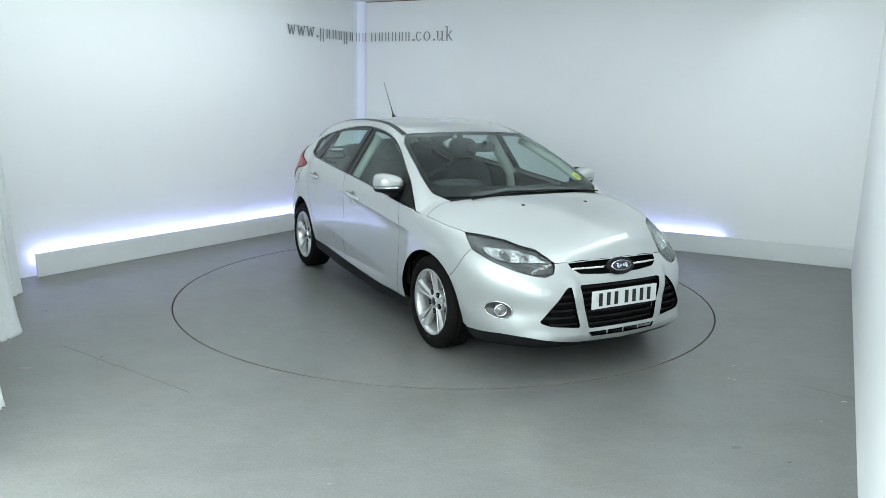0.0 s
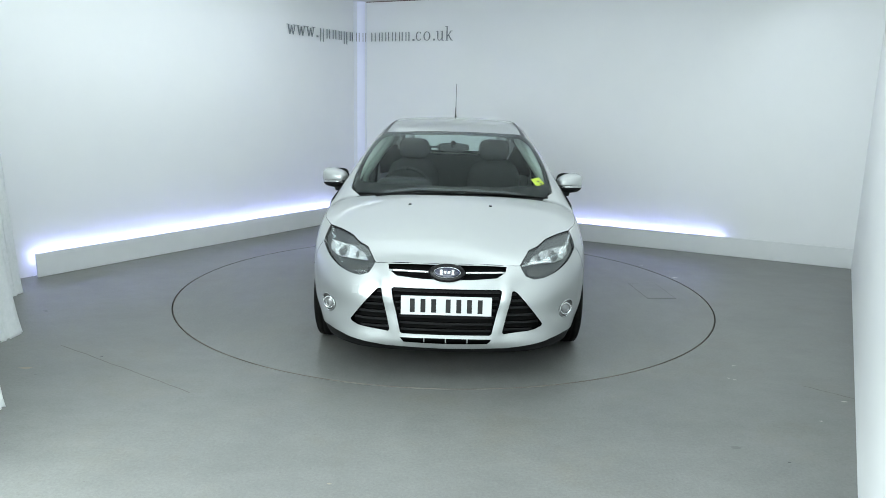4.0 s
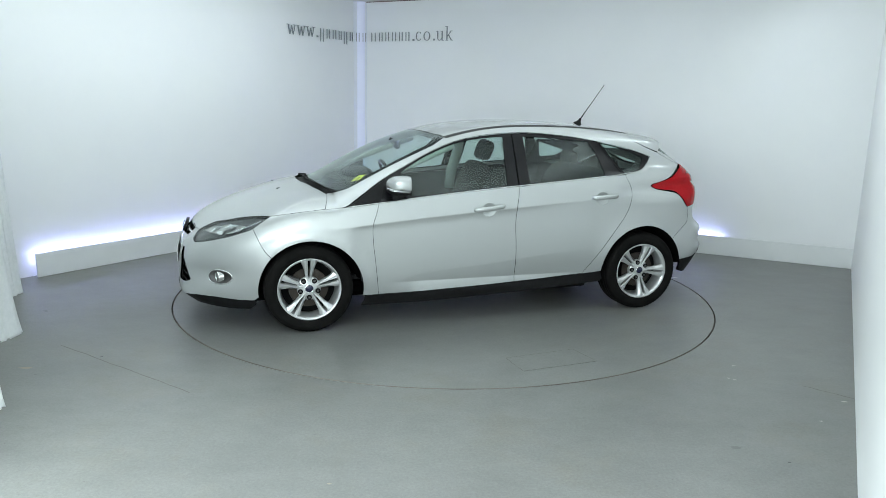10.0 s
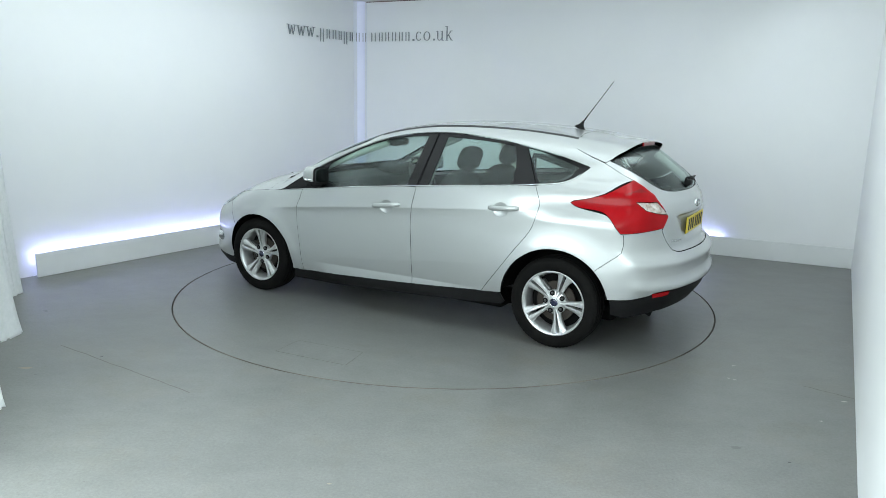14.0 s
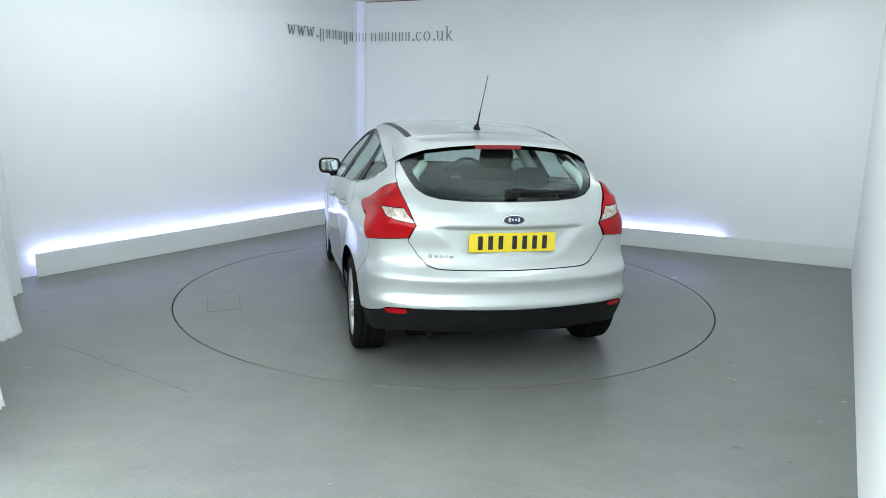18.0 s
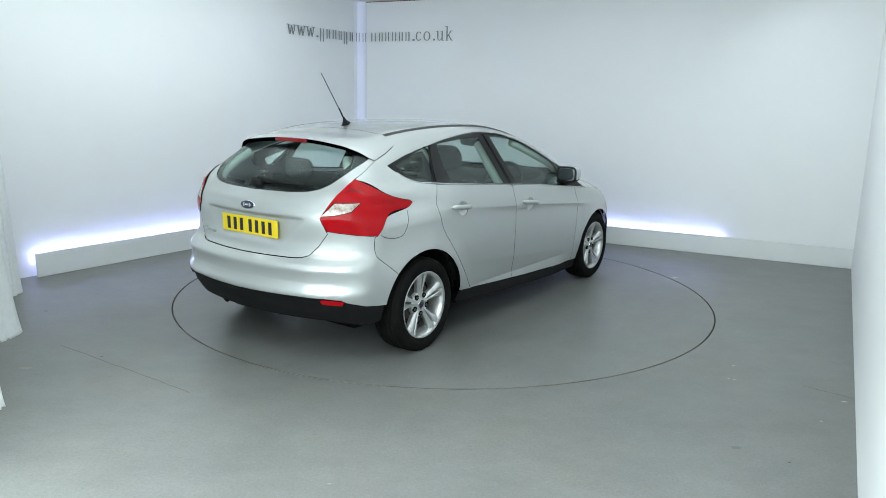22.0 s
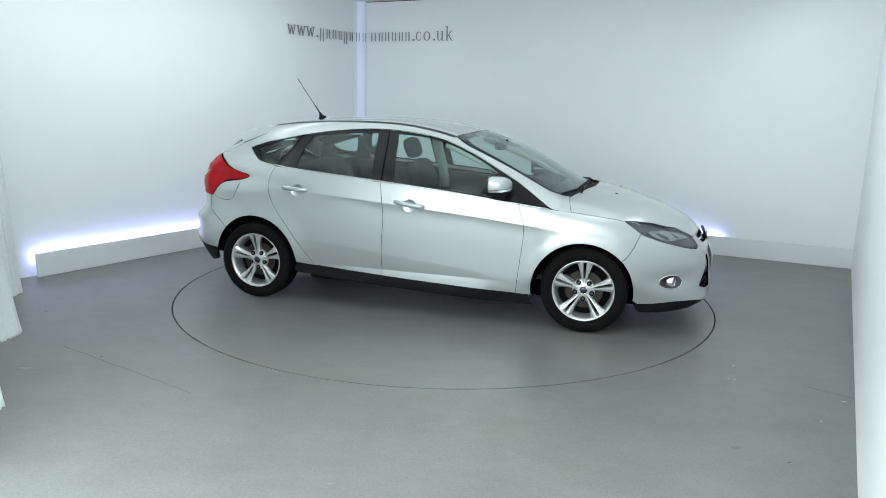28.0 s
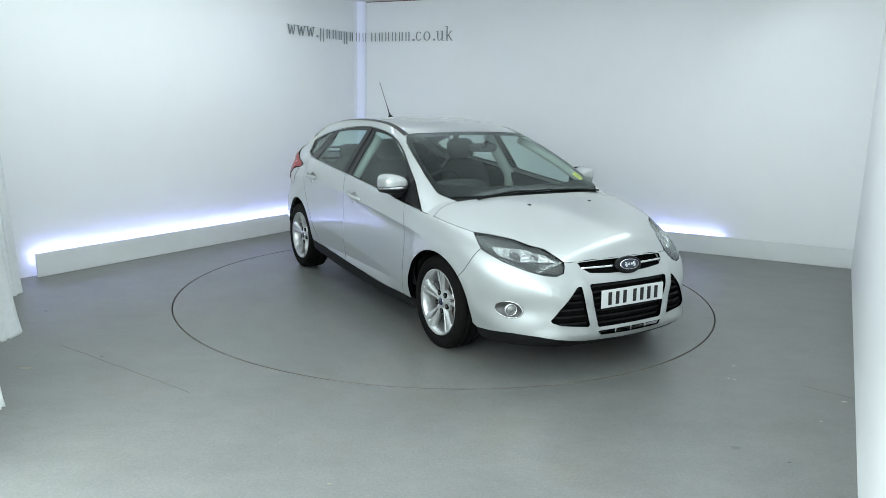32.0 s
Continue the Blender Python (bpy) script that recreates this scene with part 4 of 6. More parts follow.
def bumper_form(p):
    """A raised blade between the grilles, a soft dish round each fog lamp and a lower lip."""
    a, z = np.abs(p[:, 1]), p[:, 2]
    edge = 0.262 + 0.054 * (z - 0.31) / 0.25
    rib = np.exp(-(((a - edge - 0.035) / 0.03) ** 2)) * ease(z, 0.26, 0.33) * (1 - ease(z, 0.58, 0.66))
    dish = np.exp(-((np.hypot((a - 0.70) / 1.5, z - 0.405) / 0.06) ** 2))
    lip = np.exp(-(((z - 0.255) / 0.03) ** 2)) * (1 - ease(a, 0.55, 0.7))
    return 0.014 * rib - 0.012 * dish + 0.010 * lip


panel("front_bumper", "nose", both(bumper_half, "nose"), M_PAINT, holes=[slot, maing, cheek, cheek_r, skirt, fog, fog_r], step=0.022, thick=0.012, shape=bumper_form)
for nm, o, lab in (("upper_grille", slot, "black upper grille slot"), ("main_grille", maing, "black main grille"), ("corner_grille", cheek, "black corner air intake"), ("corner_grille", cheek_r, "black corner air intake"), ("skirt_slot", skirt, "black slot in the lower bumper")):
    gp = panel(nm, "nose", o, M_DARK, off=-0.045, gap=-0.02, step=0.05, label=lab)
    if nm in ("main_grille", "corner_grille"):
        poly = np.array(o)
        z0, z1 = poly[:, 1].min() + 0.02, poly[:, 1].max() - 0.012
        n = 7 if nm == "main_grille" else 6
        for k in range(n):
            z = z0 + (z1 - z0) * k / (n - 1)
            row = np.stack([np.linspace(poly[:, 0].min() - 0.01, poly[:, 0].max() + 0.01, 200), np.full(200, z)], 1)
            row = row[inside(row, o)]
            if len(row) < 4:
                continue
            u0, u1 = row[0, 0] + 0.001, row[-1, 0] - 0.001
            strip = [(u, z + 0.008) for u in np.linspace(u0, u1, 8)] + [(u, z - 0.006) for u in np.linspace(u1, u0, 8)]
            panel("grille_slat", "nose", strip, M_BLACK, parent=gp, off=-0.018, thick=0.02, gap=0.0, step=0.06, label="black grille slat")
for u0, u1 in ((-0.335, -0.085), (0.085, 0.335)):
    q = from_front([(u, 0.652) for u in np.linspace(u0, u1, 9)]) + np.array([-0.004, 0, 0])
    bm = tube([Vector(tuple(v)) for v in q], 0.0085, 8)
    cpart("grille_bar", bm, M_CHROME, "chrome grille bar", smooth=True)
for u in (-0.125, 0.0, 0.125):
    q = from_front([(u, 0.281), (u, 0.251)]) + np.array([0.002, 0, 0])
    cpart("slot_divider", tube([Vector(tuple(v)) for v in q], 0.0035, 6), M_PAINT, "silver divider of the lower slot")
lip_half = nose([(0.0, 0.219), (0.35, 0.229), (0.5, 0.251), (0.62, 0.264), (0.72, 0.263)]) + [tuple(v) for v in unroll(from_side([(1.80, 0.249), (1.70, 0.245), (1.685, 0.20), (1.72, 0.165), (1.85, 0.16)]), "nose")] + nose([(0.60, 0.175), (0.35, 0.16), (0.0, 0.155)])
panel("front_lip", "nose", both(lip_half, "nose"), M_BLACK, off=-0.006, step=0.04, thick=0.015, label="black plastic lip under the bumper")


# tail
def tail(pts):
    return [tuple(v) for v in unroll(from_rear(pts), "tail")]


hatch_seam = tail([(0.0, 0.676), (0.2, 0.677), (0.40, 0.680), (0.45, 0.684), (0.496, 0.700), (0.549, 0.758), (0.60, 0.835)])
glass_half = tail([(0.0, 1.056), (0.288, 1.060), (0.42, 1.070), (0.49, 1.088), (0.535, 1.118), (0.565, 1.16), (0.585, 1.21), (0.598, 1.258), (0.52, 1.325), (0.44, 1.360), (0.282, 1.384), (0.0, 1.390)])
hatch_half = hatch_seam + spot(LAMP_R_IN, "tail") + spot([(-1.745, 0.640, 1.150)], "tail") + [tuple(v) for v in unroll(from_side([(-1.675, 1.177), (-1.62, 1.206), (-1.545, 1.244)]), "tail")] + spot([(-1.52, 0.60, 1.29)], "tail") + tail([(0.45, 1.385), (0.2, 1.400), (0.0, 1.405)])


def recess(p):
    """The tapering number-plate bay and a soft line above it."""
    a, z = np.abs(p[:, 1]), p[:, 2]
    w = 0.275 + 0.17 * (z - 0.745) / 0.173
    bay = ease(0.922 - z, 0.0, 0.014) * ease(z - 0.735, 0.0, 0.05) * ease(w - a, -0.04, 0.09)
    ridge = ease(z, 0.975, 0.990) * (1 - ease(z, 0.990, 1.04)) * (1 - ease(a, 0.46, 0.56))
    return -0.024 * bay + 0.005 * ridge


BAY = [tail([(y, z) for y in np.linspace(-0.46, 0.46, 60)]) for z in (0.9225, 0.915, 0.907)]
panel("tailgate", "tail", both(hatch_half, "tail"), M_PAINT, holes=[both(glass_half, "tail")], step=0.014, gap=0.001, shape=recess, lines=BAY)
rw_frame = panel("rear_screen_surround", "tail", both(glass_half, "tail"), M_GLOSSBLACK, holes=[both(tail([(0.0, 1.075), (0.28, 1.08), (0.41, 1.092), (0.475, 1.118), (0.515, 1.165), (0.545, 1.235), (0.43, 1.345), (0.28, 1.372), (0.0, 1.378)]), "tail")], off=-0.006, gap=0.001, step=0.05, label="black border of the rear screen")
panel("rear_screen", "tail", both(glass_half, "tail"), M_GLASS, parent=rw_frame, off=-0.002, gap=0.004, step=0.05, label="green-tinted rear screen")
# near-black sheet inside the tailgate, painted shade for its shut lines
panel("tailgate_gap_shade", "tail", both(tail([(0.0, 0.66), (0.5, 0.66), (0.62, 0.85), (0.57, 0.93), (0.60, 1.0), (0.5, 1.04), (0.0, 1.04)]), "tail"), M_DARK, off=-0.05, step=0.09, label="near-black sheet that gives the tailgate gaps their shade")
a1 = math.degrees(math.atan2(BUMP_R[-1][1] - rz, BUMP_R[-1][0] - rx))
rb_half = [(u, v - 0.002) for u, v in hatch_seam] + spot(LAMP_R_FOOT[::-1], "tail") + [tuple(v) for v in unroll(from_side(BUMP_R), "tail")] \
    + [tuple(v) for v in unroll(from_side(arc(rx, rz, rr, a1, 168, 8)), "tail")] + [tuple(v) for v in unroll(from_side([(-1.75, 0.392), (-1.83, 0.402)]), "tail")] + tail([(0.745, 0.432), (0.72, 0.449), (0.64, 0.457), (0.48, 0.459), (0.25, 0.456), (0.0, 0.453)])


def bumper_shelf(p):
    a, z = np.abs(p[:, 1]), p[:, 2]
    return 0.003 * np.exp(-(((z - 0.478) / 0.014) ** 2)) * (1 - ease(a, 0.6, 0.85))


FOLDS = [[(u, z) for u in np.linspace(-0.62, 0.62, 60)] for z in (0.652, 0.634, 0.622, 0.608, 0.548, 0.514, 0.494, 0.476)]
panel("rear_bumper", "tail", both(rb_half, "tail"), M_PAINT, step=0.02, thick=0.008, shape=bumper_shelf, lines=FOLDS)
lowr = tail([(0.0, 0.450), (0.25, 0.453), (0.48, 0.456), (0.64, 0.454), (0.72, 0.446), (0.745, 0.429)]) + [tuple(v) for v in unroll(from_side([(-1.83, 0.398), (-1.75, 0.388), (-1.70, 0.385), (-1.702, 0.285), (-1.78, 0.262)]), "tail")] + tail([(0.6, 0.295), (0.3, 0.29), (0.0, 0.288)])


def lower_groove(p):
    return -0.012 * np.exp(-(((p[:, 2] - 0.405) / 0.02) ** 2)) * (1 - ease(np.abs(p[:, 1]), 0.62, 0.72))


panel("lower_rear_bumper", "tail", both(lowr, "tail"), M_BLACK, off=-0.003, step=0.03, thick=0.02, label="black plastic lower rear bumper", shape=lower_groove)


def pillow(sx, sy, sz, at, e=0.55, turn=None, bm=None):
    own = bmesh.new()
    bmesh.ops.create_uvsphere(own, u_segments=24, v_segments=16, radius=1.0)
    for v in own.verts:
        c = v.co.normalized()
        n = (abs(c.x) ** (2 / e) + abs(c.y) ** (2 / e) + abs(c.z) ** (2 / e)) ** (e / 2)
        c = c / max(n, 1e-6)
        v.co = Vector((c.x * sx, c.y * sy, c.z * sz))
    own.transform(Matrix.Translation(at) @ (turn.to_4x4() if turn else Matrix()))
    return own


# ---- spoiler, lamps, plates and fittings ----
spoil_half = spot([(-1.25, 0, 1.425), (-1.265, 0.25, 1.417), (-1.30, 0.42, 1.397)], "rad") + side([(-1.30, 1.378), (-1.345, 1.325), (-1.45, 1.28), (-1.548, 1.243)]) \
    + spot([(-1.58, 0.59, 1.270), (-1.62, 0.52, 1.325), (-1.63, 0.44, 1.354), (-1.63, 0.25, 1.374), (-1.63, 0, 1.380)], "rad")
spoiler = panel("spoiler", "rad", both(spoil_half, "rad"), M_PAINT, step=0.022, thick=0.026, shape=lambda p: 0.050 * ease(-p[:, 0], 1.36, 1.72) * (1 - 0.75 * ease(np.abs(p[:, 1]), 0.42, 0.60)))
cpart("brake_lamp", box(0.012, 0.296, 0.026, (-1.658, 0, 1.352), 0.004), M_REDDARK, "red high-level brake lamp")

for sgn in (1, -1):
    fl_ = sgn < 0
    flipu = (lambda pts: [(-u, v) for u, v in pts]) if fl_ else (lambda pts: pts)
    # tail lamp
    tl = spot(LAMP_R_TOP + LAMP_R_LOW + LAMP_R_IN, "tail")
    seal = panel("tail_lamp", "tail", tl, M_DARK, off=-0.004, thick=0.01, gap=0.0, step=0.04, flip=fl_, label="red wraparound tail lamp with a clear reversing lens")
    rev = spot([(-1.80, 0.735, 1.018), (-1.90, 0.622, 1.014), (-1.935, 0.592, 0.97), (-1.958, 0.562, 0.936), (-1.915, 0.65, 0.948), (-1.86, 0.715, 0.968)], "tail")
    panel("red_lens", "tail", tl, M_RED, holes=[rev], parent=seal, off=0.006, thick=0.008, gap=0.003, step=0.022, flip=fl_, label="glossy red lens",
          shape=lambda p: 0.006 * np.exp(-((p[:, 2] - 1.03 + 0.1 * (p[:, 0] + 1.6)) / 0.014) ** 2) * ease(-p[:, 0], 1.5, 1.62))
    panel("reversing_lens", "tail", rev, M_CLEARLAMP, parent=seal, off=0.005, thick=0.006, gap=0.001, step=0.02, flip=fl_, label="clear reversing lens")
    inner = spot([(-1.80, 0.66, 1.10), (-1.86, 0.625, 1.05), (-1.79, 0.74, 1.035), (-1.70, 0.76, 1.05)], "tail")
    panel("lamp_chamber", "tail", inner, M_REDDARK, parent=seal, off=0.0075, thick=0.004, gap=0.0, step=0.03, flip=fl_, label="darker upper lamp chamber")
    # head lamp
    hl = spot(LAMP_OUT + LAMP_IN, "nose")
    house = panel("head_lamp", "nose", hl, M_LAMPDARK, off=-0.022, thick=0.01, gap=0.0, step=0.03, flip=fl_, label="clear head lamp with a dark bezel and bright reflectors")
    main = spot([(1.735, 0.742, 0.757), (1.80, 0.66, 0.758), (1.88, 0.585, 0.748), (1.957, 0.515, 0.727), (2.03, 0.476, 0.692), (1.985, 0.55, 0.694), (1.92, 0.655, 0.694), (1.86, 0.71, 0.700), (1.79, 0.742, 0.718)], "nose")
    panel("main_reflector", "nose", main, M_REFLECTOR, parent=house, off=-0.010, thick=0.004, gap=0.0, step=0.006, flip=fl_, label="chrome main-beam reflector",
          shape=lambda p: -0.022 * np.exp(-(np.hypot(p[:, 1] - 0.655, p[:, 2] - 0.725) / 0.032) ** 2) - 0.015 * np.exp(-(np.hypot(p[:, 1] - 0.555, p[:, 2] - 0.718) / 0.026) ** 2) + 0.0012 * np.sin(p[:, 1] * 190))
    low = spot([(1.99, 0.615, 0.658), (2.035, 0.545, 0.668), (2.065, 0.475, 0.668), (2.088, 0.478, 0.640), (2.07, 0.535, 0.630), (2.03, 0.59, 0.640)], "nose")
    panel("indicator_reflector", "nose", low, M_ALLOYDARK, parent=house, off=-0.012, thick=0.004, gap=0.0, step=0.007, flip=fl_, label="indicator reflector",
          shape=lambda p: 0.001 * np.sin(p[:, 1] * 190))
    for cy, cz, r in ((0.655, 0.725, 0.009), (0.555, 0.718, 0.007)):
        c = from_front([(cy, cz)])[0]
        bm = bmesh.new()
        bmesh.ops.create_uvsphere(bm, u_segments=16, v_segments=10, radius=r, matrix=Matrix.Translation((c[0] - 0.034, cy * sgn, cz)))
        part("bulb_shield", bm, M_SATIN, house, "round chrome bulb shield", smooth=True)
    panel("lamp_lens", "nose", hl, M_LENS, parent=house, off=0.003, thick=0.003, gap=0.003, step=0.03, flip=fl_, label="clear polycarbonate lens")
    # fog lamp: bright rim, bowl and lens
    rim_p = roll(np.array(fog), "nose")
    rim_n = normals(rim_p)
    ring = bmesh.new()
    loop = [Vector(tuple((p - n * 0.004) * (1, sgn, 1))) for p, n in zip(rim_p, rim_n)]
    tube(loop + loop[:2], 0.004, 8, bm=ring)
    fogl = cpart("fog_lamp", ring, M_SATIN, "round fog lamp with a bright rim", smooth=True)
    panel("fog_bowl", "nose", fog, M_ALLOYDARK, parent=fogl, off=-0.008, gap=-0.002, step=0.012, flip=fl_, label="grey lamp bowl",
          shape=lambda p: -0.03 * ease(0.05 - np.hypot(p[:, 1] - 0.735, p[:, 2] - 0.400), 0.0, 0.04))
    fc = from_front([(0.722, 0.400)])[0]
    aim_ = Matrix.Translation((fc[0] - 0.010, 0.722 * sgn, 0.400)) @ Euler((0, radians(90), radians(20 * sgn))).to_matrix().to_4x4()
    bm = revolve([(0.001, 0.010), (0.016, 0.008), (0.028, 0.002), (0.031, -0.006), (0.031, -0.03)], 28, "z")
    bm.transform(aim_)
    part("fog_lens", bm, M_FOGLENS, fogl, "grey glass fog lens", smooth=True)
    bm = revolve([(0.030, 0.0), (0.032, 0.008), (0.036, 0.009), (0.039, 0.004), (0.039, -0.03)], 28, "z")
    bm.transform(aim_)
    part("fog_ring", bm, M_CHROME, fogl, "chrome lens ring", smooth=True)
    # door mirror
    me = bmesh.new()
    bmesh.ops.create_uvsphere(me, u_segments=32, v_segments=20, radius=1.0)

    def squircle(v, e=0.62):
        n = (abs(v.x) ** (2 / e) + abs(v.y) ** (2 / e) + abs(v.z) ** (2 / e)) ** (e / 2)
        return v / max(n, 1e-6)

    for v in me.verts:
        c = squircle(v.co.normalized())
        sx = 0.098 if c.x > 0 else 0.058
        taper = 1.0 - 0.22 * max(0.0, -c.y)
        v.co = Vector((0.672 + c.x * sx - 0.018 * c.y, (0.893 + c.y * 0.098), 1.030 + c.z * 0.072 * taper + 0.006 * c.y))
    cap, band, base = me, me.copy(), me.copy()
    for b_, cuts in ((cap, [(1.010, -1)]), (band, [(1.0075, 1), (0.994, -1)]), (base, [(0.992, 1)])):
        for z_, way in cuts:
            bmesh.ops.bisect_plane(b_, geom=b_.verts[:] + b_.edges[:] + b_.faces[:], plane_co=(0.68, 0.89, z_), plane_no=(-0.10 * way, 0, way), clear_outer=True)
        bmesh.ops.bisect_plane(b_, geom=b_.verts[:] + b_.edges[:] + b_.faces[:], plane_co=(0.626, 0, 0), plane_no=(-1, 0, 0), clear_outer=True)
        bmesh.ops.holes_fill(b_, edges=b_.edges[:], sides=0)
        if fl_:
            bmesh.ops.scale(b_, vec=(1, -1, 1), verts=b_.verts[:])
        bmesh.ops.recalc_face_normals(b_, faces=b_.faces[:])
    mir = cpart("door_mirror", cap, M_PAINT, "silver door mirror on a black foot", smooth=True)
    part("mirror_base", base, M_BLACK, mir, "black lower mirror shell", smooth=True)
    part("mirror_foot", box(0.085, 0.12, 0.035, (0.695, 0.832 * sgn, 0.962), 0.012, turn=Euler((radians(-14 * sgn), 0, 0)).to_matrix()), M_BLACK, mir, "black mirror foot", smooth=True)
    part("mirror_indicator", band, M_SATIN, mir, "clear indicator strip under the cap", smooth=True)
    bz = pillow(0.006, 0.094, 0.069, (0.626, 0.893 * sgn, 1.030), 0.5)
    part("mirror_bezel", bz, M_BLACK, mir, "black rim of the mirror", smooth=True)
    part("mirror_glass", pillow(0.003, 0.078, 0.052, (0.6205, 0.893 * sgn, 1.032), 0.5), M_MIRROR, mir, "mirror glass")
    sail = side([(1.03, 0.898), (0.836, 1.03), (0.765, 1.07), (0.79, 0.99), (0.815, 0.922)])
    # black corner piece behind the mirror
    panel("mirror_sail", "rad", sail, M_BLACK, off=-0.001, flip=fl_, step=0.05, label="black corner piece in front of the window")
    # rear reflector
    rf = tail([(0.735, 0.444), (0.64, 0.452), (0.615, 0.448), (0.615, 0.425), (0.65, 0.418), (0.72, 0.415)])
    panel("rear_reflector", "tail", rf, M_RED, off=0.002, thick=0.006, gap=0.0, step=0.03, flip=fl_, label="red reflector in the lower bumper")
    # washer jet
    jet = from_top([(1.473, 0.264)])[0]
    cpart("washer_jet", box(0.030, 0.022, 0.010, (jet[0], jet[1] * sgn, jet[2] + 0.004), 0.004), M_BLACK, "black washer jet")
    # wheel-arch liner
    for (cx, cz, r), nm in ((ARCH_F, "arch_liner"), (ARCH_R, "arch_liner")):
        bm = bmesh.new()
        rows = []
        for y in (0.835, 0.74, 0.58):
            rr_ = r + 0.012 if y > 0.7 else r - 0.02
            rows.append([bm.verts.new((cx + rr_ * math.cos(a), y * sgn, cz + rr_ * math.sin(a))) for a in np.linspace(radians(6), radians(174), 30)])
        for a, b in zip(rows, rows[1:]):
            for i in range(29):
                bm.faces.new((a[i], a[i + 1], b[i + 1], b[i]))
        bm.faces.new(rows[-1])
        bmesh.ops.recalc_face_normals(bm, faces=bm.faces[:])
        cpart(nm, bm, M_DARK, "black wheel-arch liner")

# underbody
bm = box(1.80, 1.50, 0.10, (0.0, 0, 0.225), 0.03)
box(3.4, 1.10, 0.12, (0.05, 0, 0.215), 0.03, bm=bm)
box(0.34, 1.10, 0.10, (-1.76, 0, 0.33), 0.03, bm=bm)
box(0.30, 1.30, 0.08, (1.82, 0, 0.20), 0.03, bm=bm)
cpart("underbody", bm, M_DARK, "dark underbody")
q = from_front([(-0.535, 0.535)])
cpart("tow_flap", box(0.004, 0.05, 0.05, tuple(q[0] + normals(q)[0] * -0.0014), 0.0015, turn=Vector((1, 0, 0)).rotation_difference(Vector(tuple(normals(q)[0]))).to_matrix()), M_PAINT, "small square towing-eye cover")
ex = tube([(-1.60, 0.45, 0.25), (-1.84, 0.45, 0.25), (-1.88, 0.45, 0.235)], 0.026, 16)
cpart("exhaust_pipe", ex, M_BLACK, "dull steel exhaust pipe", smooth=True)


def plate(name, x, z, tilt, material, nx, label):
    """A number plate whose characters stand as plain bars."""
    turn = Euler((0, radians(tilt), 0)).to_matrix()
    p = cpart(name, box(0.006, 0.520, 0.111, (x, 0, z), 0.002, turn=turn), material, label)
    widths = [0.050] * 7
    gaps = [0.011, 0.011, 0.011, 0.033, 0.011, 0.011]
    total = sum(widths) + sum(gaps)
    y = total / 2
    for i, w in enumerate(widths):
        at = Vector((x, 0, z)) + turn @ Vector((0.0045 * nx, (y - w / 2) * (1 if nx < 0 else -1) * -1, 0))
        part("plate_bar", box(0.002, w * 0.56, 0.079, at, turn=turn), M_INK, p, "plain black bar")
        y -= w + (gaps[i] if i < 6 else 0)
    return p


plate("front_plate", 2.212, 0.475, -2, M_PLATEW, 1, "white front plate with black bars")
plate("rear_plate", -2.022, 0.829, -1.5, M_PLATEY, -1, "yellow rear plate with black bars")


def badge(name, at, turn, sx, sy, label, ground=None):
    def oval(a, b, t, off):
        bm = bmesh.new()
        prof = [(0.001, t), (0.80, t), (0.94, t * 0.8), (1.0, 0.0), (1.0, -0.01)]
        rings = [[bm.verts.new((a * r * math.cos(k), b * r * math.sin(k), z + off)) for k in np.linspace(0, 2 * math.pi, 40, endpoint=False)] for r, z in prof]
        for p, q in zip(rings, rings[1:]):
            for i in range(40):
                bm.faces.new((p[i], p[(i + 1) % 40], q[(i + 1) % 40], q[i]))
        bm.transform(Matrix.Translation(at) @ turn)
        bmesh.ops.recalc_face_normals(bm, faces=bm.faces[:])
        return bm
    top = cpart(name, oval(sx, sy, 0.006, 0.0), M_CHROME, label, smooth=True)
    part("enamel", oval(sx * 0.93, sy * 0.87, 0.003, 0.005), M_BLUE, top, "dark blue enamel oval", smooth=True)
    bm = bmesh.new()
    for k in range(4):
        box(sx * 0.20, sy * (0.85 if k in (0, 3) else 0.45), 0.002, (sx * (-0.42 + 0.28 * k), 0, 0.0092), 0.0005, 1, bm=bm)
    bm.transform(Matrix.Translation(at) @ turn)
    part("badge_mark", bm, M_SATIN, top, "plain bright bars")
    if ground:
        part("badge_ground", oval(ground[0], ground[1], 0.012, -0.012), M_GLOSSBLACK, top, "black oval surround", smooth=True)
    return top


def facing(normal):
    n = Vector(normal).normalized()
    x = Vector((0, 0, 1)).cross(n).normalized()
    y = n.cross(x)
    return Matrix((x, y, n)).transposed().to_4x4()


badge("front_badge", (2.164, 0, 0.660), facing((1, 0, 0.42)), 0.080, 0.034, "oval badge of chrome and dark blue", (0.108, 0.055))
rb_at = from_rear([(0.0, 0.962)])[0]
badge("rear_badge", (rb_at[0] - 0.003, 0, 0.962), facing((-1, 0, 0.15)), 0.066, 0.028, "oval badge of chrome and dark blue")
for k in range(5):
    q = from_rear([(0.478 - 0.030 * k, 0.752 - 0.001 * k)])[0]
    cpart("script_bar", box(0.004, 0.022, 0.016 if k else 0.024, (q[0] - 0.002, q[1], q[2]), 0.001), M_SATIN, "plain bright bar of a model script")

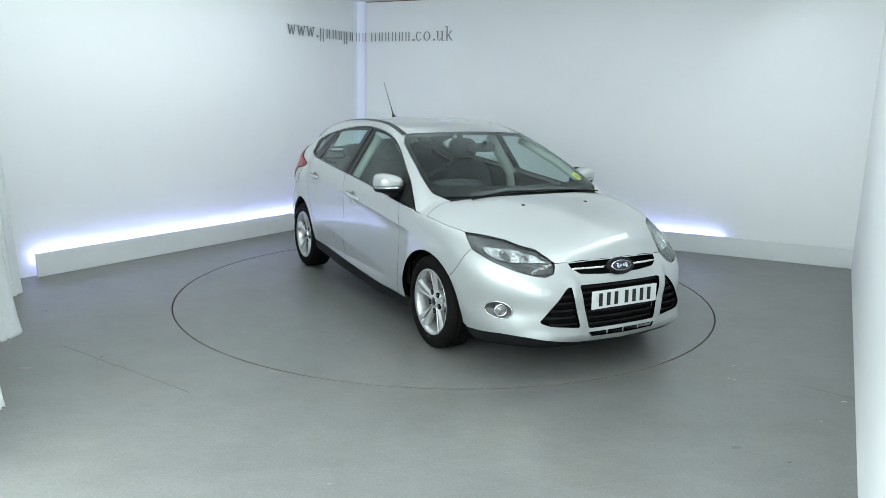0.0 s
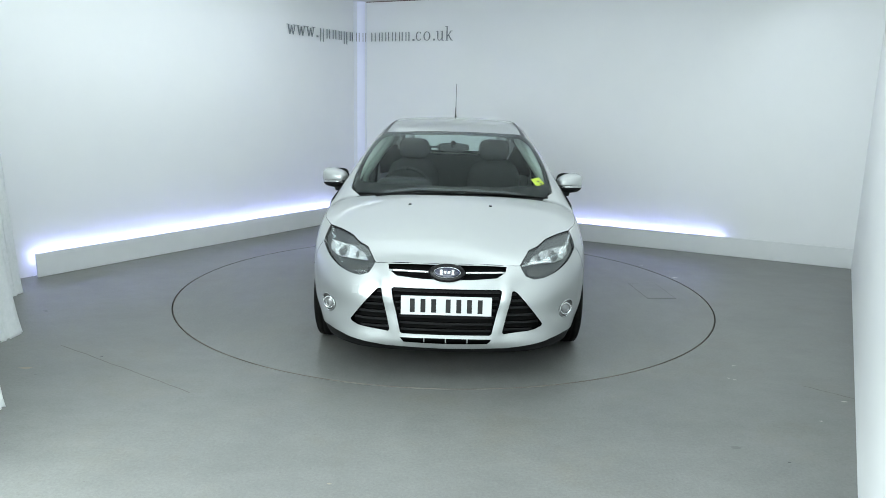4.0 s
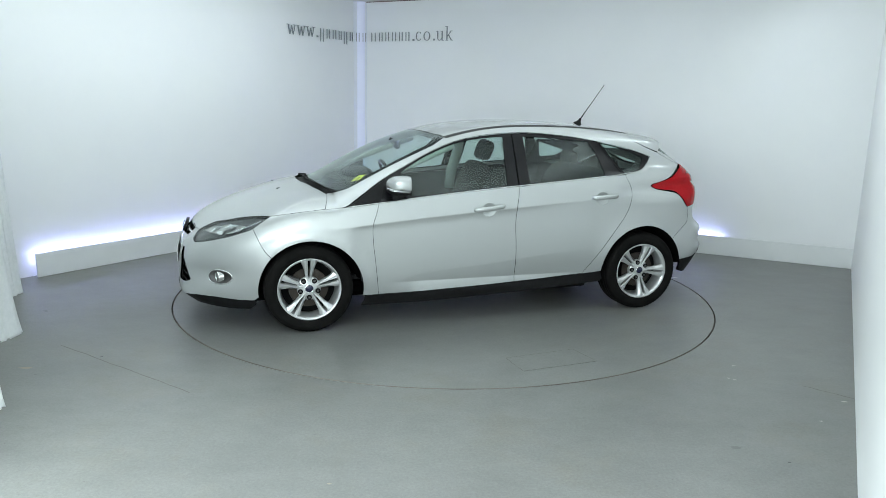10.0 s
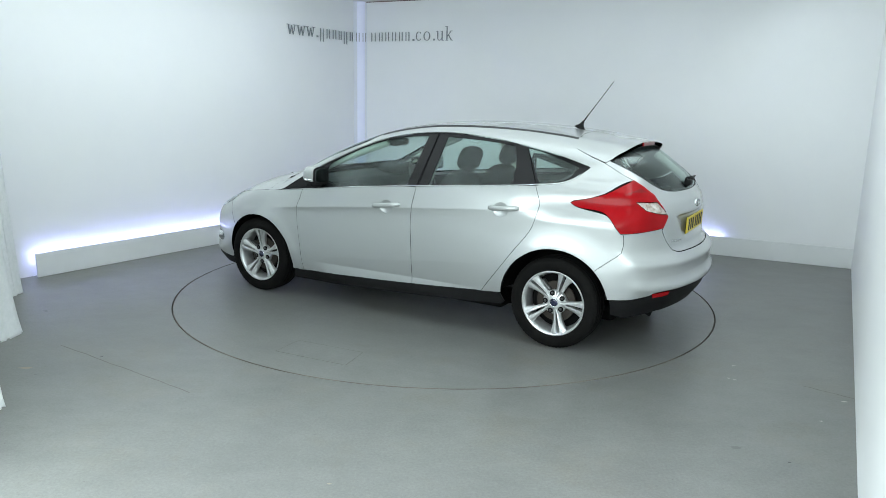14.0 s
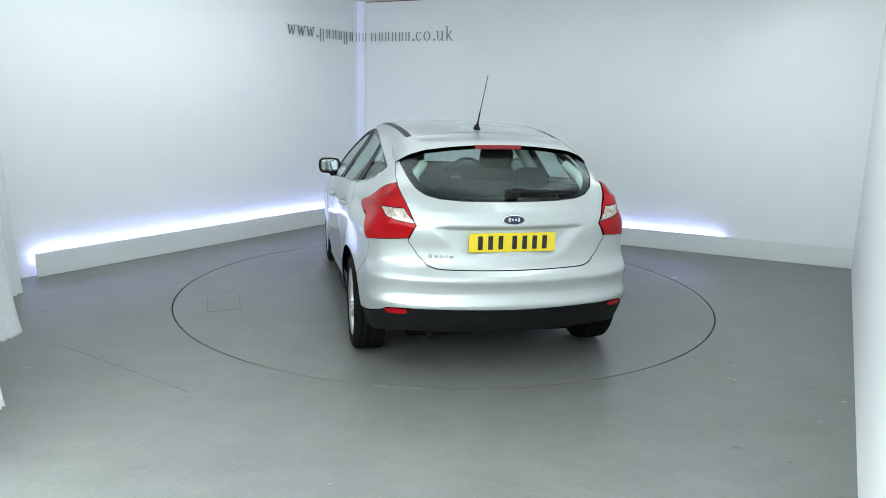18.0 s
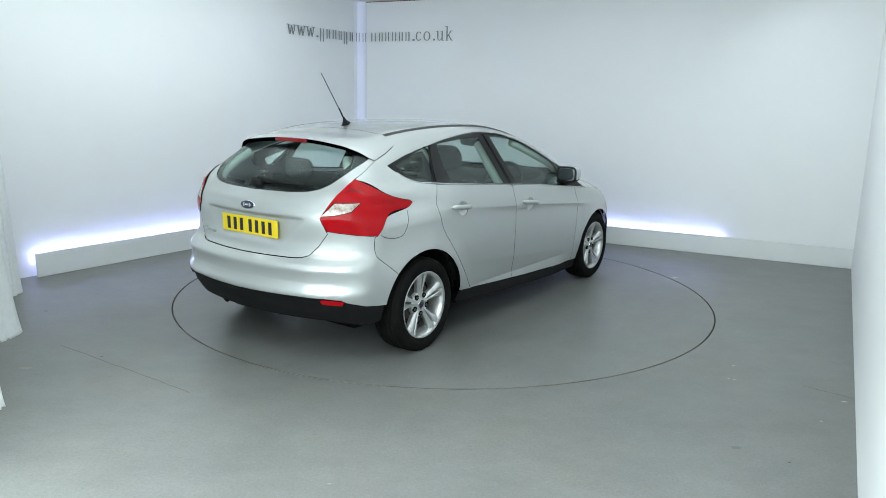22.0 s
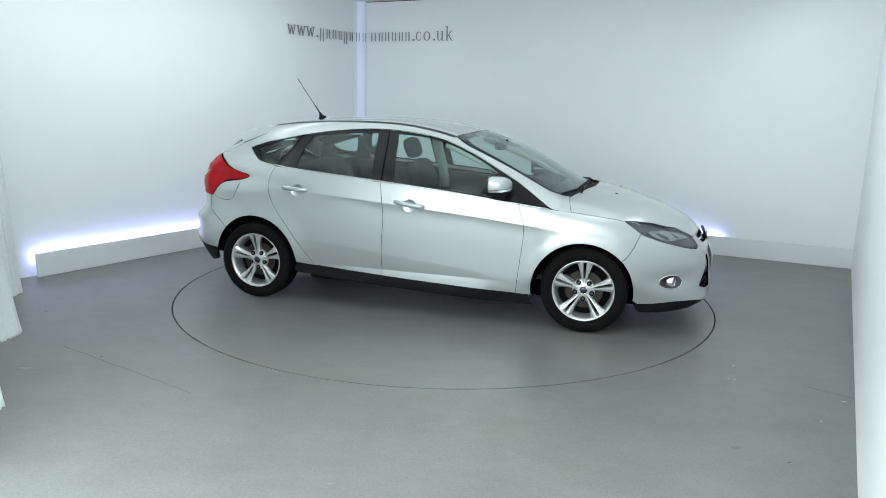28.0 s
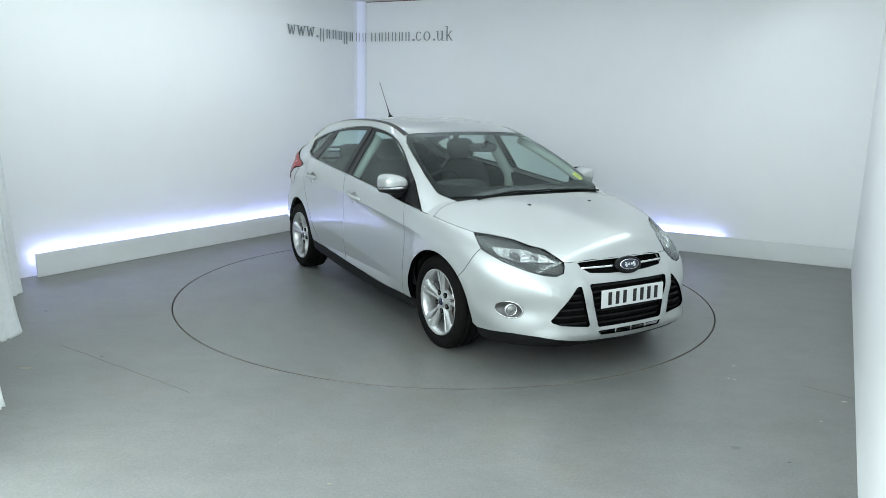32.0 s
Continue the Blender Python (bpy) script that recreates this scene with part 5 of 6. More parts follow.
# aerial
foot = revolve([(0.030, -0.006), (0.027, 0.006), (0.014, 0.022), (0.007, 0.045), (0.0055, 0.055)], 20, "z")
foot.transform(Matrix.Translation((-1.135, 0, 1.444)) @ Euler((0, radians(-24), 0)).to_matrix().to_4x4() @ Matrix.Diagonal((1.5, 0.75, 1, 1)))
aer = cpart("aerial", foot, M_BLACK, "black whip aerial on the roof", smooth=True)
part("aerial_sleeve", tube([(-1.150, 0, 1.478), (-1.200, 0, 1.552)], 0.005, 8), M_BLACK, aer, "thick lower sleeve", smooth=True)
part("aerial_rod", tube([(-1.190, 0, 1.537), (-1.28, 0, 1.66), (-1.371, 0, 1.786)], [0.0032, 0.0028, 0.0024], 6), M_BLACK, aer, "thin whip", smooth=True)


# wipers
def wiper(name, pivot, tip, mid, label, thick=0.007):
    bm = tube([pivot, mid, tip], [thick * 1.3, thick, thick * 0.6], 8)
    w = cpart(name, bm, M_BLACK, label, smooth=True)
    p, t = Vector(mid), Vector(tip)
    d = (t - Vector(pivot)).normalized()
    part("blade", tube([t - d * 0.42, t + d * 0.06], 0.006, 6), M_BLACK, w, "rubber blade")
    return w


def on_screen(pts, lift=0.012):
    q = from_top(pts)
    return [tuple(v) for v in q + normals(q) * lift]


a_, b_, c_ = on_screen([(1.235, -0.52), (1.235, 0.05), (1.215, -0.22)])
wiper("front_wiper", a_, b_, c_, "black windscreen wiper at rest")
a_, b_, c_ = on_screen([(1.25, 0.10), (1.135, 0.62), (1.205, 0.36)])
wiper("front_wiper", a_, b_, c_, "black windscreen wiper at rest")
q = from_rear([(-0.01, 1.104), (-0.17, 1.098), (-0.375, 1.094)])
q = q + normals(q) * 0.02
wiper("rear_wiper", tuple(q[0]), tuple(q[2]), tuple(q[1]), "black rear wiper across the glass", 0.014)
piv = from_rear([(0.02, 1.092)])[0]
cpart("wiper_boss", box(0.045, 0.085, 0.045, (piv[0] - 0.012, -0.01, 1.097), 0.014), M_BLACK, "black wiper boss", smooth=True)

# paper sticker inside the screen
stick = spot([(0.925, 0.575, 1.082), (0.885, 0.635, 1.092), (0.945, 0.665, 1.045), (0.995, 0.615, 1.036)], "rad")
panel("paper_sticker", "rad", stick, M_YELLOW, off=-0.007, thick=0.001, gap=0.0, step=0.04, label="yellow paper sticker inside the screen")
for k, (u, v) in enumerate(((0.935, 0.625), (0.955, 0.645))):
    q = from_top([(u, v)])[0]
    cpart("sticker_mark", box(0.018, 0.024, 0.002, (q[0] - 0.004, q[1], q[2] - 0.006), turn=Euler((0, radians(28), 0)).to_matrix()), M_INK, "dark printed mark on the sticker")


# fuel flap behind the wheel on the driver's side
flap = side(rounded([(-1.462, 0.948), (-1.478, 0.905), (-1.500, 0.855), (-1.524, 0.815), (-1.555, 0.797), (-1.615, 0.793), (-1.68, 0.806), (-1.715, 0.826)], 4)) + spot(LAMP_R_FLANK[::-1][3:14], "rad")
flap_panel = panel("fuel_flap", "rad", flap, M_PAINT, off=0.0015, thick=0.001, gap=0.003, step=0.03, flip=True, label="silver fuel filler flap")
q = from_side(rounded([(-1.462, 0.948), (-1.478, 0.905), (-1.500, 0.855), (-1.524, 0.815), (-1.555, 0.797), (-1.615, 0.793), (-1.68, 0.806), (-1.715, 0.826)], 4)) * (1, -1, 1)
part("flap_joint", tube([Vector(tuple(v)) for v in q], 0.0015, 6), M_DARK, flap_panel, "dark joint round the flap")


# ---- wheels ----
def wheel_at(x, y, sgn, spin, first):
    at = SHIFT @ Matrix.Translation((x, y * sgn, 0.312)) @ Euler((0, 0, 0 if sgn > 0 else math.pi)).to_matrix().to_4x4() @ Euler((0, radians(spin), 0)).to_matrix().to_4x4()
    if first is None:
        barrel = revolve([(0.214, 0.092), (0.221, 0.096), (0.223, 0.090), (0.2165, 0.090), (0.207, 0.082), (0.200, 0.060), (0.192, 0.02), (0.188, -0.07), (0.222, -0.095)], 72)
        w = part("wheel", barrel, M_ALLOY, car, "silver five-spoke alloy wheel with black tyre", at=at, smooth=True)
        prof = [(0.217, 0.086), (0.232, 0.097), (0.255, 0.1025), (0.276, 0.101), (0.293, 0.095), (0.305, 0.082), (0.310, 0.068), (0.3115, 0.055), (0.304, 0.052), (0.304, 0.045), (0.312, 0.042), (0.312, 0.016), (0.304, 0.013), (0.304, 0.006), (0.312, 0.003)]
        part("tyre", revolve(prof + [(r, -o) for r, o in prof[::-1]], 96), M_RUBBER, w, "black rubber tyre", smooth=True)
        shoulder = bmesh.new()
        for k in range(72):
            a = 2 * math.pi * k / 72
            for o in (0.074, -0.074):
                box(0.012, 0.022, 0.0065, (0.3032 * math.cos(a), o, 0.3032 * math.sin(a)), bm=shoulder, turn=Euler((0, math.pi / 2 - a + math.pi, 0)).to_matrix())
        tb = part("tread", shoulder, M_RUBBER, w, "shoulder tread blocks")
        tb["kind"] = "stuff"
        part("backing", revolve([(0.001, -0.02), (0.19, -0.02), (0.19, -0.03), (0.001, -0.03)], 48), M_DARK, w, "dark inside of the wheel")
        part("brake_disc", revolve([(0.07, 0.022), (0.138, 0.022), (0.140, 0.012), (0.07, 0.012)], 48), M_DISCBRAKE, w, "steel brake disc", smooth=False)
        part("brake_caliper", box(0.10, 0.05, 0.07, (0.115, 0.02, 0.05), 0.012, turn=Euler((0, radians(-25), 0)).to_matrix()), M_ALLOYDARK, w, "grey brake caliper")
        hub = revolve([(0.026, 0.062), (0.034, 0.064), (0.050, 0.057), (0.078, 0.053), (0.084, 0.046), (0.084, 0.02)], 40)
        part("hub", hub, M_ALLOY, w, "silver hub", smooth=True)
        part("centre_cap", revolve([(0.001, 0.068), (0.022, 0.067), (0.027, 0.063), (0.027, 0.05)], 32), M_BLUE, w, "dark blue centre cap", smooth=True)
        part("cap_ring", revolve([(0.026, 0.067), (0.0285, 0.0685), (0.031, 0.066), (0.031, 0.05)], 32), M_CHROME, w, "bright cap ring", smooth=True)
        radii = [0.045, 0.075, 0.105, 0.135, 0.165, 0.190, 0.208]
        slot_ = [0.001, 0.0035, 0.0065, 0.008, 0.009, 0.0095, 0.0095]
        half = [0.018, 0.024, 0.029, 0.035, 0.044, 0.055, 0.064]
        face = [0.060, 0.063, 0.068, 0.074, 0.080, 0.085, 0.088]
        blades = []
        for way in (1, -1):
            bm = bmesh.new()
            rings = []
            for r, s, h, f in zip(radii, slot_, half, face):
                m_ = (s + h) / 2
                sec = [(s, f - 0.004), (s + 0.003, f), (m_, f - 0.001), (h - 0.004, f - 0.010), (h, f - 0.016), (h - 0.004, f - 0.045), (s, f - 0.045)]
                rings.append([bm.verts.new((t * way, o, r)) for t, o in sec])
            for a, b in zip(rings, rings[1:]):
                for i in range(7):
                    bm.faces.new((a[i], a[(i + 1) % 7], b[(i + 1) % 7], b[i]))
            bm.faces.new(rings[0])
            bm.faces.new(rings[-1][::-1])
            bmesh.ops.recalc_face_normals(bm, faces=bm.faces[:])
            me = mesh_of(bm, "spoke")
            me.materials.append(M_ALLOY)
            blades.append(me)
        nut = mesh_of(revolve([(0.001, 0.066), (0.008, 0.065), (0.0095, 0.060), (0.0095, 0.05)], 12), "wheel_nut")
        nut.materials.append(M_NUT)
        # black ring on the hub face, painted shade in place of a sunk well
        well = mesh_of(revolve([(0.0095, 0.0585), (0.0178, 0.0605), (0.0178, 0.048)], 16), "nut_well_shade")
        well.materials.append(M_DARK)
        for k in range(5):
            turn = Euler((0, radians(72 * k), 0)).to_matrix().to_4x4()
            for me in blades:
                part("spoke", me, M_ALLOY, w, at=turn)
            seat = Matrix.Translation((0.064 * math.sin(radians(72 * k + 36)), 0, 0.064 * math.cos(radians(72 * k + 36))))
            part("wheel_nut", nut, M_CHROME, w, at=seat)
            part("nut_well_shade", well, M_DARK, w, at=seat)
        return w
    w = copy_thing(first, at)
    return w


w0 = wheel_at(1.324, 0.785, 1, 0, None)
wheel_at(-1.324, 0.777, 1, -22, w0)
wheel_at(1.324, 0.785, -1, -1, w0)
wheel_at(-1.324, 0.777, -1, 3, w0)


# ---- cabin ----
lean = Euler((0, radians(-20), 0)).to_matrix()
for y in (0.36, -0.36):
    s = cpart("front_seat", pillow(0.09, 0.235, 0.31, (-0.25, y, 0.80), 0.5, lean), M_SEAT, "charcoal cloth front seat", smooth=True)
    part("seat_cushion", pillow(0.26, 0.24, 0.085, (0.05, y, 0.49), 0.5), M_SEAT, s, smooth=True)
    part("head_restraint", pillow(0.055, 0.135, 0.092, (-0.40, y, 1.195), 0.6, lean), M_SEAT, s, "padded head restraint", smooth=True)
    for o in (-0.05, 0.05):
        part("restraint_post", tube([(-0.345, y + o, 1.05), (-0.385, y + o, 1.14)], 0.006, 6), M_CHROME, s, "chrome post")
rs = cpart("rear_bench", pillow(0.09, 0.60, 0.27, (-1.12, 0, 0.83), 0.4, Euler((0, radians(-24), 0)).to_matrix()), M_SEAT, "charcoal cloth rear bench", smooth=True)
part("bench_cushion", pillow(0.27, 0.60, 0.09, (-0.80, 0, 0.50), 0.45), M_SEAT, rs, smooth=True)
for y in (0.36, -0.36):
    part("head_restraint", pillow(0.05, 0.12, 0.075, (-1.25, y, 1.115), 0.6), M_SEAT, rs, "rear head restraint", smooth=True)
cpart("parcel_shelf", box(0.46, 1.02, 0.03, (-1.50, 0, 0.985), 0.01), M_TRIM, "dark parcel shelf")
dash = bmesh.new()
prof = [(1.16, 0.93), (1.00, 0.985), (0.80, 0.985), (0.66, 0.955), (0.60, 0.88), (0.62, 0.72), (0.78, 0.60), (1.15, 0.60)]
rows = [[dash.verts.new((x, y, z)) for x, z in prof] for y in (-0.70, -0.2, 0.2, 0.70)]
for a, b in zip(rows, rows[1:]):
    for i in range(8):
        dash.faces.new((a[i], a[(i + 1) % 8], b[(i + 1) % 8], b[i]))
dash.faces.new(rows[0])
dash.faces.new(rows[-1][::-1])
bmesh.ops.recalc_face_normals(dash, faces=dash.faces[:])
bmesh.ops.bevel(dash, geom=dash.edges[:], offset=0.012, segments=2, affect="EDGES")
cpart("dashboard", dash, M_TRIM, "charcoal moulded dashboard")
cpart("instrument_hood", pillow(0.12, 0.20, 0.05, (0.76, -0.36, 1.0), 0.6), M_TRIM, "instrument hood", smooth=True)
sw = bmesh.new()
cen, tilt_ = Vector((0.47, -0.36, 0.935)), Euler((0, radians(-64), 0)).to_matrix()
loop = [cen + tilt_ @ Vector((0.185 * math.cos(a), 0.185 * math.sin(a), 0)) for a in np.linspace(0, 2 * math.pi, 40)]
tube(loop, 0.014, 10, bm=sw)
st = cpart("steering_wheel", sw, M_TRIM, "black steering wheel", smooth=True)
part("steering_boss", pillow(0.07, 0.07, 0.03, cen, 0.7, tilt_), M_TRIM, st, "steering wheel boss", smooth=True)
for a in (0, 180, 270):
    d = tilt_ @ Vector((math.cos(radians(a + 0)), math.sin(radians(a)), 0)) if a == 270 else tilt_ @ Vector((0, 1 if a == 0 else -1, 0))
    part("steering_spoke", tube([cen + d * 0.05, cen + d * 0.18], 0.014, 8), M_SATIN if a != 270 else M_TRIM, st, "wheel spoke", smooth=True)
rv = cpart("rear_view_mirror", pillow(0.022, 0.125, 0.036, (0.50, 0.0, 1.265), 0.6, Euler((0, 0, radians(-8))).to_matrix()), M_TRIM, "dark rear-view mirror", smooth=True)
part("mirror_stalk", tube([(0.50, 0, 1.27), (0.56, 0, 1.305)], 0.02, 8), M_TRIM, rv, "mirror stalk", smooth=True)
for sgn in (1, -1):
    q = from_side([(0.93, 1.02), (0.66, 1.16), (0.36, 1.28), (0.22, 1.335)])
    q = (q - normals(q) * 0.045) * (1, sgn, 1)
    cpart("pillar_trim", tube([Vector(tuple(v)) for v in q], [0.03, 0.032, 0.034, 0.036], 8), M_PALETRIM, "pale front pillar trim", smooth=True)
    q = from_side([(-0.24, 1.36), (-0.245, 1.2), (-0.23, 1.02), (-0.22, 0.8)])
    q = (q - normals(q) * 0.078) * (1, sgn, 1)
    cpart("pillar_trim", tube([Vector(tuple(v)) for v in q], [0.045, 0.048, 0.05, 0.05], 8), M_PALETRIM, "pale centre pillar trim", smooth=True)
    inner_c = side([(-1.36, 1.29), (-1.03, 1.31), (-0.98, 1.06), (-1.12, 1.04), (-1.2, 1.08), (-1.33, 1.12), (-1.40, 1.18), (-1.48, 1.25)])
    hole_ = side([(-1.06, 1.28), (-1.12, 1.14), (-1.27, 1.155), (-1.34, 1.20)])
    panel("rear_pillar_trim", "rad", inner_c, M_TRIM, holes=[hole_], off=-0.05, step=0.07, flip=sgn < 0, label="dark rear pillar trim")
    q = from_rear([(0.55, 1.08), (0.545, 1.15), (0.54, 1.22), (0.46, 1.29)])
    q = (q - normals(q) * 0.05) * (1, sgn, 1)
    cpart("hatch_trim", tube([Vector(tuple(v)) for v in q], 0.028, 8), M_PALETRIM, "pale tailgate pillar trim", smooth=True)
cpart("cabin_floor", box(2.6, 1.3, 0.03, (-0.3, 0, 0.33)), M_TRIM, "dark cabin carpet")


# ---- lettering on the walls ----
def stroke(bm, pts, w, depth=0.010):
    """A flat raised stroke along a line; w is its width, or one width for each point."""
    pts = [Vector((x, y, 0)) for x, y in pts]
    rows = []
    for i, p in enumerate(pts):
        d = pts[min(i + 1, len(pts) - 1)] - pts[max(i - 1, 0)]
        n = Vector((-d.y, d.x, 0)).normalized() * ((w[i] if isinstance(w, (list, tuple)) else w) / 2)
        rows.append([bm.verts.new(q) for q in (p + n, p - n, p - n + Vector((0, 0, depth)), p + n + Vector((0, 0, depth)))])
    for a, b in zip(rows, rows[1:]):
        for i in range(4):
            bm.faces.new((a[i], a[(i + 1) % 4], b[(i + 1) % 4], b[i]))
    bm.faces.new(rows[0])
    bm.faces.new(rows[-1][::-1])


def bow(cx, cy, a, b, t0, t1, n=22):
    return [(cx + a * math.cos(radians(t0 + (t1 - t0) * k / n)), cy + b * math.sin(radians(t0 + (t1 - t0) * k / n))) for k in range(n + 1)]


X, THIN, FAT = 0.112, 0.0055, 0.0115


def glyph(ch, adv):
    """A book-face letter with thick and thin strokes and small feet."""
    bm, w = bmesh.new(), adv * 0.82
    if ch == "w":
        for x0, y0, x1, y1, t in ((0.08, X, 0.30, 0.0, FAT), (0.30, 0.0, 0.50, X * 0.92, THIN), (0.50, X * 0.92, 0.72, 0.0, FAT), (0.72, 0.0, 0.93, X, THIN)):
            stroke(bm, [(x0 * w, y0), (x1 * w, y1)], t)
        for x in (0.08, 0.93):
            stroke(bm, [(x * w - 0.022, X), (x * w + 0.022, X)], THIN)
    elif ch == "o":
        stroke(bm, bow(w / 2, X / 2, w * 0.40, X * 0.48, 0, 360), [THIN + (FAT - THIN) * abs(math.cos(radians(360 * k / 22))) for k in range(23)])
    elif ch == "c":
        stroke(bm, bow(w * 0.52, X / 2, w * 0.40, X * 0.48, 50, 320), [THIN + (FAT - THIN) * max(0.0, -math.cos(radians(50 + 270 * k / 22))) for k in range(23)])
        stroke(bm, [(w * 0.74, X * 0.80), (w * 0.80, X * 0.94)], FAT)
    elif ch == "u":
        stroke(bm, [(w * 0.2, X), (w * 0.2, X * 0.25), (w * 0.28, X * 0.06), (w * 0.44, 0.0), (w * 0.60, X * 0.07), (w * 0.76, X * 0.25)], [FAT, FAT, FAT * 0.8, THIN, THIN, THIN])
        stroke(bm, [(w * 0.78, X), (w * 0.78, 0.0)], FAT)
        for x, y in ((0.12, X), (0.70, X), (0.88, 0.0)):
            stroke(bm, [(x * w - 0.012, y), (x * w + 0.012, y)], THIN)
    elif ch == "k":
        stroke(bm, [(w * 0.2, 0.0), (w * 0.2, X * 1.5)], FAT)
        stroke(bm, [(w * 0.24, X * 0.42), (w * 0.74, X)], THIN)
        stroke(bm, [(w * 0.40, X * 0.58), (w * 0.80, 0.0)], FAT)
        for x, y in ((0.2, 0.0), (0.84, 0.0), (0.74, X), (0.14, X * 1.5)):
            stroke(bm, [(x * w - 0.017, y), (x * w + 0.017, y)], THIN)
    else:
        stroke(bm, [(adv * 0.5 - 0.012, 0.011), (adv * 0.5 + 0.012, 0.011)], 0.022)
    bmesh.ops.recalc_face_normals(bm, faces=bm.faces[:])
    return bm


def bars(adv, lo, hi):
    """Two plain upright bars in place of a letter that is not to be read."""
    bm = bmesh.new()
    for k in (0.22, 0.64):
        stroke(bm, [(adv * k, lo), (adv * k, hi)], 0.0085)
    bmesh.ops.recalc_face_normals(bm, faces=bm.faces[:])
    return bm


def letters(text, at, along, normal):
    """Raised letters, one mesh each, that march along a wall. Marks in place of a business name are plain bars."""
    n, d = Vector(normal), Vector(along)
    basis = Matrix((d, Vector((0, 0, 1)), n)).transposed().to_4x4()
    x = 0.0
    for ch, adv, h in text:
        yield (glyph(ch, adv) if ch else bars(adv, *h)), Matrix.Translation(Vector(at) + d * x + n * 0.003) @ basis
        x += adv


sign = thing("wall_lettering", "raised grey web address lettering across the corner walls", "sign", Matrix.Translation(CORNER + Vector((0, 0, 2.36))))
inv = sign.matrix_world.inverted()
XH, ASC, DSC = (0.0, 0.112), (0.0, 0.16), (-0.045, 0.112)
on_left = [("w", 0.160, 0), ("w", 0.160, 0), ("w", 0.160, 0), (".", 0.055, 0)] + [("", 0.120, DSC), ("", 0.112, XH), ("", 0.118, XH), ("", 0.092, XH), ("", 0.120, DSC), ("", 0.108, XH)]
total = sum(t[1] for t in on_left)
for bm, m in letters(on_left, CORNER + DIR_L * (total + 0.125) + Vector((0, 0, 2.355)), -DIR_L, NORM_L):
    part("letter", bm, M_LETTER, sign, at=inv @ m)
on_right = [("", 0.125, XH), ("", 0.095, XH), ("", 0.10, XH), ("", 0.11, XH), ("", 0.09, XH), ("", 0.105, XH), (".", 0.06, 0), ("c", 0.112, 0), ("o", 0.125, 0), (".", 0.06, 0), ("u", 0.13, 0), ("k", 0.13, 0)]
for bm, m in letters(on_right, CORNER + DIR_R * 0.16 + Vector((0, 0, 2.362)), DIR_R, NORM_R):
    part("letter", bm, M_LETTER, sign, at=inv @ m)

# ---- upright glowing strip that stands in for the glow on the corner walls ----
bis = (NORM_L + NORM_R).normalized()
acr = Vector((bis.y, -bis.x, 0))
cpos = CORNER + bis * 0.083
front = [(s, 0.018 * (1 - (s / 0.05) ** 2)) for s in np.linspace(-0.05, 0.05, 11)]
bm = slab([((cpos + acr * s + bis * o).x, (cpos + acr * s + bis * o).y) for s, o in front + [(0.05, -0.01), (-0.05, -0.01)]], 0.22, CEIL - 0.002)
glow_core = glow("soft_blue_glow", (0.62, 0.68, 1.0), 0.26)
glow_core.node_tree.nodes["Principled BSDF"].inputs["Base Color"].default_value = (0.60, 0.63, 0.70, 1)
corner = solo("corner_glow", bm, glow_core, "upright glowing strip standing in for the blue-white glow on the corner walls", "light strip")
# a dimmer emitting slab behind imitates the glow fading out sideways
backing = glow("dim_blue_glow_edge", (0.66, 0.74, 1.0), 0.05)
backing.node_tree.nodes["Principled BSDF"].inputs["Base Color"].default_value = (0.70, 0.73, 0.78, 1)
bm = slab([((CORNER + acr * s + bis * o).x, (CORNER + acr * s + bis * o).y) for s, o in ((-0.098, 0.072), (0.098, 0.072), (0.098, 0.062), (-0.098, 0.062))], 0.22, CEIL - 0.002)
part("glow_edge_strip", bm, backing, corner, "dimly glowing strip standing in for the soft edge of the glow")

# two marks of the lettering stand on the glowing strip
basis = Matrix((-acr, Vector((0, 0, 1)), bis)).transposed().to_4x4()
if (-acr).x < 0:
    basis = Matrix((acr, Vector((0, 0, 1)), bis)).transposed().to_4x4()
for o in (-0.047, 0.040):
    p = cpos + (acr if acr.x > 0 else -acr) * (o - 0.037) + bis * 0.022 + Vector((0, 0, 2.356))
    part("letter", bars(0.085, 0.0, 0.112), M_LETTER, sign, at=inv @ Matrix.Translation(p) @ basis)

# ---- thin dark line where the ceiling meets the wall ----
M_JOINT = mat("dark_joint", (0.12, 0.05, 0.05), 0.8)
p0, p1 = CORNER + DIR_R * 0.02 + NORM_R * 0.002, CORNER + DIR_R * 3.0 + NORM_R * 0.002
bm = slab([(p.x, p.y) for p in (p0, p1, p1 + NORM_R * 0.006, p0 + NORM_R * 0.006)], CEIL - 0.012, CEIL - 0.003)
solo("ceiling_trim", bm, M_JOINT, "thin dark red joint under the ceiling", kind="structure")


